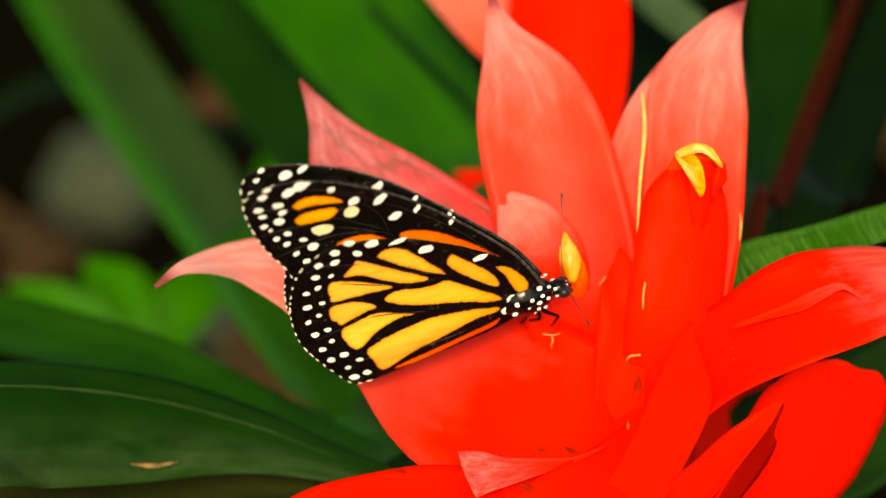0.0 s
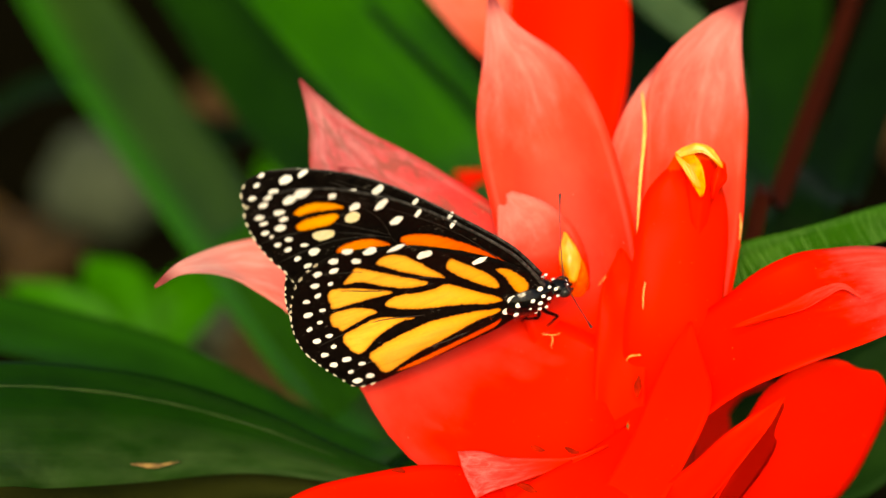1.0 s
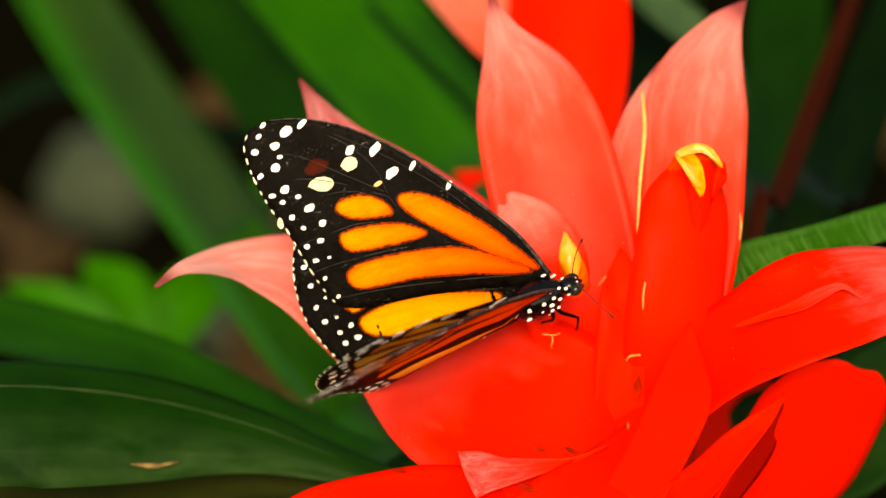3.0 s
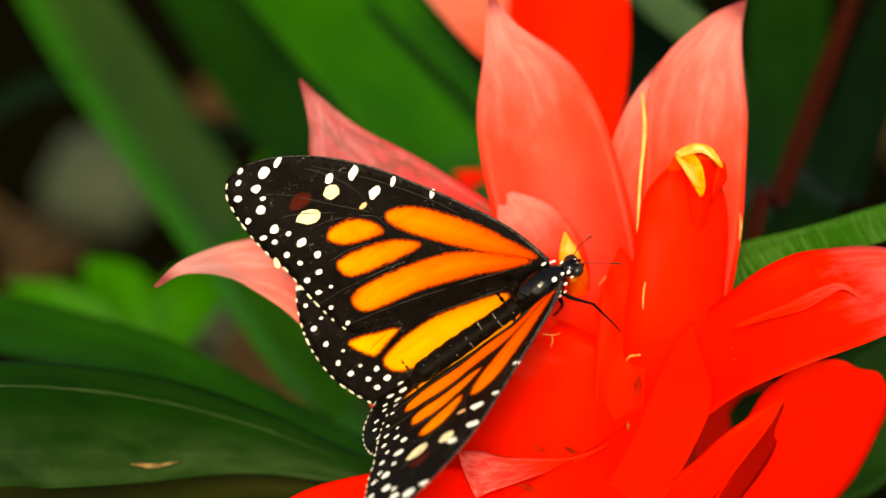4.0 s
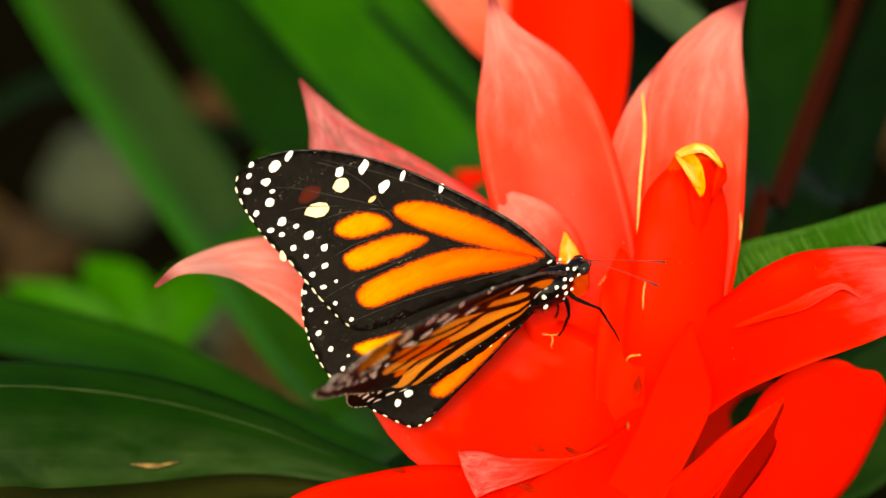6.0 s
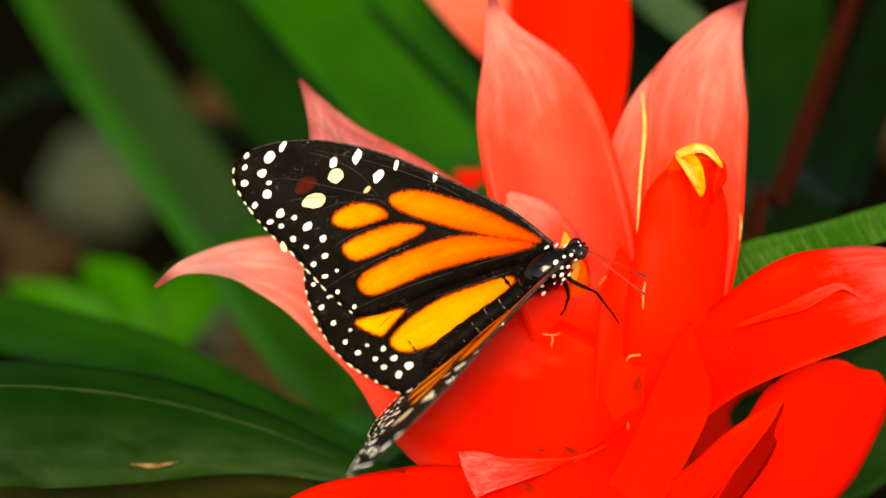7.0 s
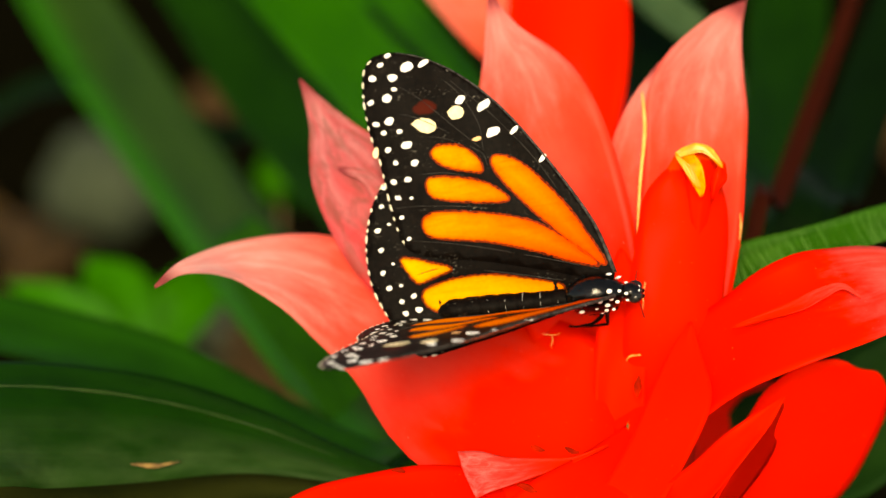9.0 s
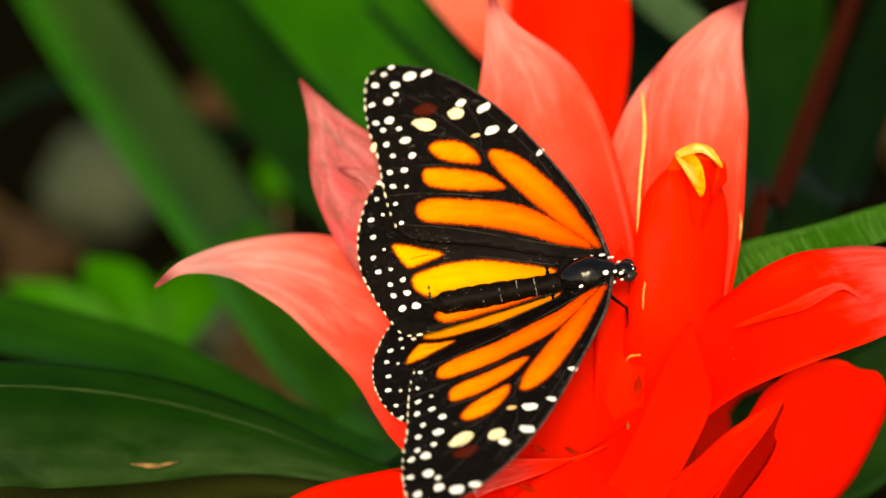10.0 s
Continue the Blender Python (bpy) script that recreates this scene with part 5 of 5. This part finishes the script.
    walk(FORE_L, [
        (0.0, wing(1, 91.0, 1.6, -1.4)), (1.0, wing(1, 90.6, 1.4, -1.4)), (1.5, wing(1, 90.7, 0.7, -1.4)), (1.65, wing(1, 90.7, 0.7, -1.4)),
        (1.8, wing(1, 91.0, -1.4, 0.3)), (2.0, wing(1, 67.2, -2.9, 2.1)), (2.2, wing(1, 59.7, -3.7, 2.2)), (2.5, wing(1, 58.6, -3.3, 2.3)),
        (2.7, wing(1, 56.1, -4.1, 2.3)), (3.8, wing(1, 49.4, -5.1, -3.0)), (4.0, wing(1, 44.9, -3.9, -3.0)), (4.2, wing(1, 43.0, -3.7, -1.6)),
        (4.4, wing(1, 51.0, -5.3, -0.2)), (4.5, wing(1, 70.1, -1.2, 0.5)), (4.8, wing(1, 85.8, -1.7, 0.1)), (5.0, wing(1, 87.4, -3.3, 0.1)),
        (5.3, wing(1, 87.0, -2.6, -0.8)), (5.5, wing(1, 76.5, -3.1, -1.4)), (5.7, wing(1, 42.2, -6.1, 10.6)), (6.8, wing(1, 49.6, -6.5, -0.0)),
        (7.0, wing(1, 47.6, -6.3, -0.0)), (7.5, wing(1, 49.2, -2.6, -2.3)), (7.8, wing(1, 47.6, -0.8, -0.9)), (8.0, wing(1, 50.1, -0.3, -0.0)),
        (8.3, wing(1, 44.9, -1.1, -0.9)), (8.5, wing(1, 39.2, -1.9, -1.5)), (8.7, wing(1, 33.6, -2.3, -0.4)), (8.8, wing(1, 36.6, -1.4, 0.2)),
        (8.9, wing(1, 42.7, -1.4, 0.8)), (9.0, wing(1, 41.2, -1.8, 1.3)), (9.2, wing(1, 30.8, -0.1, 1.9)), (9.5, wing(1, 14.7, 0.9, 2.8)),
        (9.7, wing(1, 9.2, -1.0, 3.6)), (10.0, wing(1, 10.4, -5.0, 4.7)),
    ])
    walk(FORE_R, [
        (0.0, wing(-1, 91.0, 1.6, 0.5)), (1.0, wing(-1, 90.6, 1.4, 0.5)), (1.5, wing(-1, 90.6, 0.7, 0.5)), (1.65, wing(-1, 90.6, 0.7, 0.5)),
        (1.8, wing(-1, 75.9, -1.0, -1.7)), (2.0, wing(-1, 58.1, -5.2, -3.9)), (2.2, wing(-1, 56.4, -4.2, -4.6)), (2.5, wing(-1, 56.4, -3.6, -5.7)),
        (2.7, wing(-1, 58.0, -5.4, -4.8)), (3.8, wing(-1, 43.5, 5.9, 3.1)), (4.0, wing(-1, 39.4, 6.9, 3.1)), (4.2, wing(-1, 41.8, 2.8, 3.9)),
        (4.4, wing(-1, 58.9, -1.5, 4.8)), (4.5, wing(-1, 74.8, -1.3, 5.2)), (4.8, wing(-1, 91.0, -0.4, 1.5)), (5.0, wing(-1, 91.0, -1.5, 1.5)),
        (5.3, wing(-1, 90.7, -0.3, -0.5)), (5.5, wing(-1, 90.2, 0.3, -1.8)), (5.7, wing(-1, 63.1, 3.1, 5.7)), (6.8, wing(-1, 49.3, 1.4, 0.2)),
        (7.0, wing(-1, 46.7, 1.4, 0.2)), (7.5, wing(-1, 40.7, 5.3, -0.4)), (7.8, wing(-1, 36.5, 4.4, 0.8)), (8.0, wing(-1, 46.3, 1.0, 1.6)),
        (8.3, wing(-1, 45.6, 5.2, 2.3)), (8.5, wing(-1, 39.2, 8.0, 2.7)), (8.7, wing(-1, 29.6, 6.5, 2.6)), (8.8, wing(-1, 38.5, 4.6, 2.5)),
        (8.9, wing(-1, 43.7, 3.7, 2.5)), (9.0, wing(-1, 44.0, 3.1, 2.4)), (9.2, wing(-1, 32.6, 4.6, 1.4)), (9.5, wing(-1, 23.3, 7.1, -0.2)),
        (9.7, wing(-1, 15.5, 2.7, -1.6)), (10.0, wing(-1, 18.0, -1.5, -3.8)),
    ])
    walk(HIND_L, [
        (0.0, wing(1, 88.5, -0.1, -1.2)), (1.0, wing(1, 88.1, -0.4, -1.2)), (1.5, wing(1, 88.2, -1.2, -1.2)), (1.65, wing(1, 88.2, -1.2, -1.2)),
        (1.8, wing(1, 88.6, -2.8, 0.3)), (2.0, wing(1, 64.6, -5.8, 1.8)), (2.2, wing(1, 56.8, -12.8, 1.9)), (2.5, wing(1, 56.0, -10.2, 2.0)),
        (2.7, wing(1, 53.5, -10.7, 2.0)), (3.8, wing(1, 46.7, -2.8, -2.2)), (4.0, wing(1, 42.2, -1.5, -2.2)), (4.2, wing(1, 40.3, -1.2, -1.1)),
        (4.4, wing(1, 48.4, -3.4, -0.1)), (4.5, wing(1, 67.6, -6.1, 0.5)), (4.8, wing(1, 83.3, -2.2, 0.1)), (5.0, wing(1, 84.9, -1.1, 0.1)),
        (5.3, wing(1, 84.5, -0.4, -0.7)), (5.5, wing(1, 74.0, -0.3, -1.2)), (5.7, wing(1, 39.7, -0.4, 9.4)), (6.8, wing(1, 47.1, -5.8, -1.2)),
        (7.0, wing(1, 45.1, -4.7, -1.2)), (7.5, wing(1, 46.7, -1.7, -1.5)), (7.8, wing(1, 44.9, -0.1, -1.0)), (8.0, wing(1, 47.2, 1.6, -0.7)),
        (8.3, wing(1, 42.3, -0.3, -0.8)), (8.5, wing(1, 36.8, -0.7, -0.9)), (8.7, wing(1, 31.1, 0.9, -0.3)), (8.8, wing(1, 34.1, 1.1, 0.0)),
        (8.9, wing(1, 40.1, 1.2, 0.3)), (9.0, wing(1, 38.6, 1.2, 0.7)), (9.2, wing(1, 28.3, 2.3, 0.9)), (9.5, wing(1, 12.4, 2.5, 1.2)),
        (9.7, wing(1, 7.0, 1.0, 1.5)), (10.0, wing(1, 8.3, -2.3, 1.9)),
    ])
    walk(HIND_R, [
        (0.0, wing(-1, 87.9, -3.8, -2.0)), (1.0, wing(-1, 87.8, -2.5, -2.0)), (1.5, wing(-1, 87.8, -3.2, -2.0)), (1.65, wing(-1, 87.8, -3.2, -2.0)),
        (1.8, wing(-1, 77.9, -6.7, -2.3)), (2.0, wing(-1, 64.6, -9.7, -2.5)), (2.2, wing(-1, 62.5, -9.7, -2.4)), (2.5, wing(-1, 61.7, -7.3, -2.2)),
        (2.7, wing(-1, 64.6, -7.9, -0.6)), (3.8, wing(-1, 40.9, -0.4, 2.9)), (4.0, wing(-1, 36.8, -0.2, 2.9)), (4.2, wing(-1, 43.6, 0.3, 3.7)),
        (4.4, wing(-1, 65.1, 0.6, 4.5)), (4.5, wing(-1, 83.4, 1.3, 4.9)), (4.8, wing(-1, 87.4, -6.1, 2.4)), (5.0, wing(-1, 87.9, -7.7, 2.4)),
        (5.3, wing(-1, 86.5, -10.7, -0.6)), (5.5, wing(-1, 86.2, -11.4, -2.7)), (5.7, wing(-1, 60.6, -7.5, 6.0)), (6.8, wing(-1, 46.8, -1.1, 0.2)),
        (7.0, wing(-1, 44.2, -0.6, 0.2)), (7.5, wing(-1, 38.2, -0.1, -0.4)), (7.8, wing(-1, 34.0, -0.1, 0.8)), (8.0, wing(-1, 43.8, 0.0, 1.5)),
        (8.3, wing(-1, 43.1, 0.0, 2.1)), (8.5, wing(-1, 36.7, 0.0, 2.5)), (8.7, wing(-1, 27.1, 0.0, 2.4)), (8.8, wing(-1, 36.0, 0.0, 2.3)),
        (8.9, wing(-1, 41.2, -0.1, 2.3)), (9.0, wing(-1, 41.5, -0.1, 2.2)), (9.2, wing(-1, 30.0, -0.3, 1.3)), (9.5, wing(-1, 20.8, -0.8, -0.1)),
        (9.7, wing(-1, 12.9, 1.6, -2.1)), (10.0, wing(-1, 15.5, 3.4, -5.0)),
    ])

    def feeler(y, way):
        return Matrix.Translation((0.0070, 0.0005 * y, 0.0003)) @ Vector(way).to_track_quat("X", "Z").to_matrix().to_4x4()

    walk(ANTENNA_L, [(0.0, feeler(1, (0.35, 0.67, 0.65))), (1.6, feeler(1, (0.33, 0.67, 0.68))), (2.3, feeler(1, (0.45, 0.45, 0.75))), (2.8, feeler(1, (0.38, -0.25, 0.85))),
                     (4.1, feeler(1, (0.35, -0.42, 0.79))), (4.5, feeler(1, (-0.05, 0.16, 0.99))), (4.8, feeler(1, (0.25, 0.55, 0.70))), (5.2, feeler(1, (0.45, 0.1, 0.4))), (5.6, feeler(1, (0.62, -0.45, -0.2))),
                     (6.8, feeler(1, (0.18, -0.78, -0.59))), (7.25, feeler(1, (0.20, -0.80, -0.57))), (7.55, feeler(1, (0.45, -0.30, -0.84))), (8.0, feeler(1, (0.05, 0.74, -0.66))), (9.0, feeler(1, (-0.05, 0.76, -0.60))), (10.0, feeler(1, (0.0, 0.70, -0.70)))])
    walk(ANTENNA_R, [(0.0, feeler(-1, (0.20, -0.95, 0.25))), (2.2, feeler(-1, (0.24, -0.93, 0.22))), (4.0, feeler(-1, (0.51, -0.65, 0.56))), (4.5, feeler(-1, (0.48, -0.46, 0.74))), (5.5, feeler(-1, (0.80, -0.5, -0.3))),
                     (7.2, feeler(-1, (0.47, -0.85, -0.10))), (7.5, feeler(-1, (0.25, -0.30, -0.92))), (8.0, feeler(-1, (-0.10, 0.28, -0.92))), (9.0, feeler(-1, (-0.15, 0.26, -0.93))), (10.0, feeler(-1, (-0.15, 0.20, -0.97)))])

    def leg_turn(base, rest, way):
        turn = Vector(rest).rotation_difference(Vector(way)).to_matrix().to_4x4()
        return Matrix.Translation(Vector(base) * MM) @ turn @ Matrix.Translation(Vector(base) * -MM)

    walk(LEGS[0], [(0.0, leg_turn((2.0, -1.4, -2.2), (6.0, -2.8, -9.2), (-0.02, 0.41, -0.92))), (2.7, leg_turn((2.0, -1.4, -2.2), (6.0, -2.8, -9.2), (-0.12, 0.38, -0.92))),
                   (3.8, leg_turn((2.0, -1.4, -2.2), (6.0, -2.8, -9.2), (0.28, -0.72, -0.60))), (4.1, leg_turn((2.0, -1.4, -2.2), (6.0, -2.8, -9.2), (0.31, -0.78, -0.55))), (4.5, leg_turn((2.0, -1.4, -2.2), (6.0, -2.8, -9.2), (0.53, -0.66, -0.53))), (4.8, leg_turn((2.0, -1.4, -2.2), (6.0, -2.8, -9.2), (0.65, -0.31, -0.70))),
                   (5.5, leg_turn((2.0, -1.4, -2.2), (6.0, -2.8, -9.2), (0.11, -0.39, -0.91))), (6.8, leg_turn((2.0, -1.4, -2.2), (6.0, -2.8, -9.2), (0.13, -0.76, -0.63))), (7.0, leg_turn((2.0, -1.4, -2.2), (6.0, -2.8, -9.2), (0.10, -0.75, -0.65))), (7.3, leg_turn((2.0, -1.4, -2.2), (6.0, -2.8, -9.2), (0.18, -0.65, -0.74))),
                   (7.5, leg_turn((2.0, -1.4, -2.2), (6.0, -2.8, -9.2), (0.08, -0.39, -0.92))), (8.5, leg_turn((2.0, -1.4, -2.2), (6.0, -2.8, -9.2), (0.22, 0.05, -0.96))),
                   (9.0, leg_turn((2.0, -1.4, -2.2), (6.0, -2.8, -9.2), (-0.58, 0.30, -0.75))), (9.5, leg_turn((2.0, -1.4, -2.2), (6.0, -2.8, -9.2), (-0.58, 0.35, -0.73))),
                   (10.0, leg_turn((2.0, -1.4, -2.2), (6.0, -2.8, -9.2), (0.14, -0.11, -0.97)))])
    walk(LEGS[1], [(0.0, leg_turn((0.8, -1.5, -2.4), (-3.6, -2.7, -8.2), (-0.23, 0.54, -0.81))), (2.7, leg_turn((0.8, -1.5, -2.4), (-3.6, -2.7, -8.2), (-0.37, 0.49, -0.79))),
                   (3.8, leg_turn((0.8, -1.5, -2.4), (-3.6, -2.7, -8.2), (-0.38, 0.25, -0.87))), (4.8, leg_turn((0.8, -1.5, -2.4), (-3.6, -2.7, -8.2), (-0.17, 0.10, -0.98))),
                   (5.5, leg_turn((0.8, -1.5, -2.4), (-3.6, -2.7, -8.2), (-0.50, 0.17, -0.86))), (7.0, leg_turn((0.8, -1.5, -2.4), (-3.6, -2.7, -8.2), (-0.59, -0.03, -0.80))),
                   (7.5, leg_turn((0.8, -1.5, -2.4), (-3.6, -2.7, -8.2), (-0.52, 0.23, -0.80))), (8.5, leg_turn((0.8, -1.5, -2.4), (-3.6, -2.7, -8.2), (-0.32, 0.38, -0.87))),
                   (9.0, leg_turn((0.8, -1.5, -2.4), (-3.6, -2.7, -8.2), (-0.80, 0.16, -0.55))), (9.5, leg_turn((0.8, -1.5, -2.4), (-3.6, -2.7, -8.2), (-0.48, 0.32, -0.81))),
                   (10.0, leg_turn((0.8, -1.5, -2.4), (-3.6, -2.7, -8.2), (-0.08, 0.20, -0.97)))])



motions()
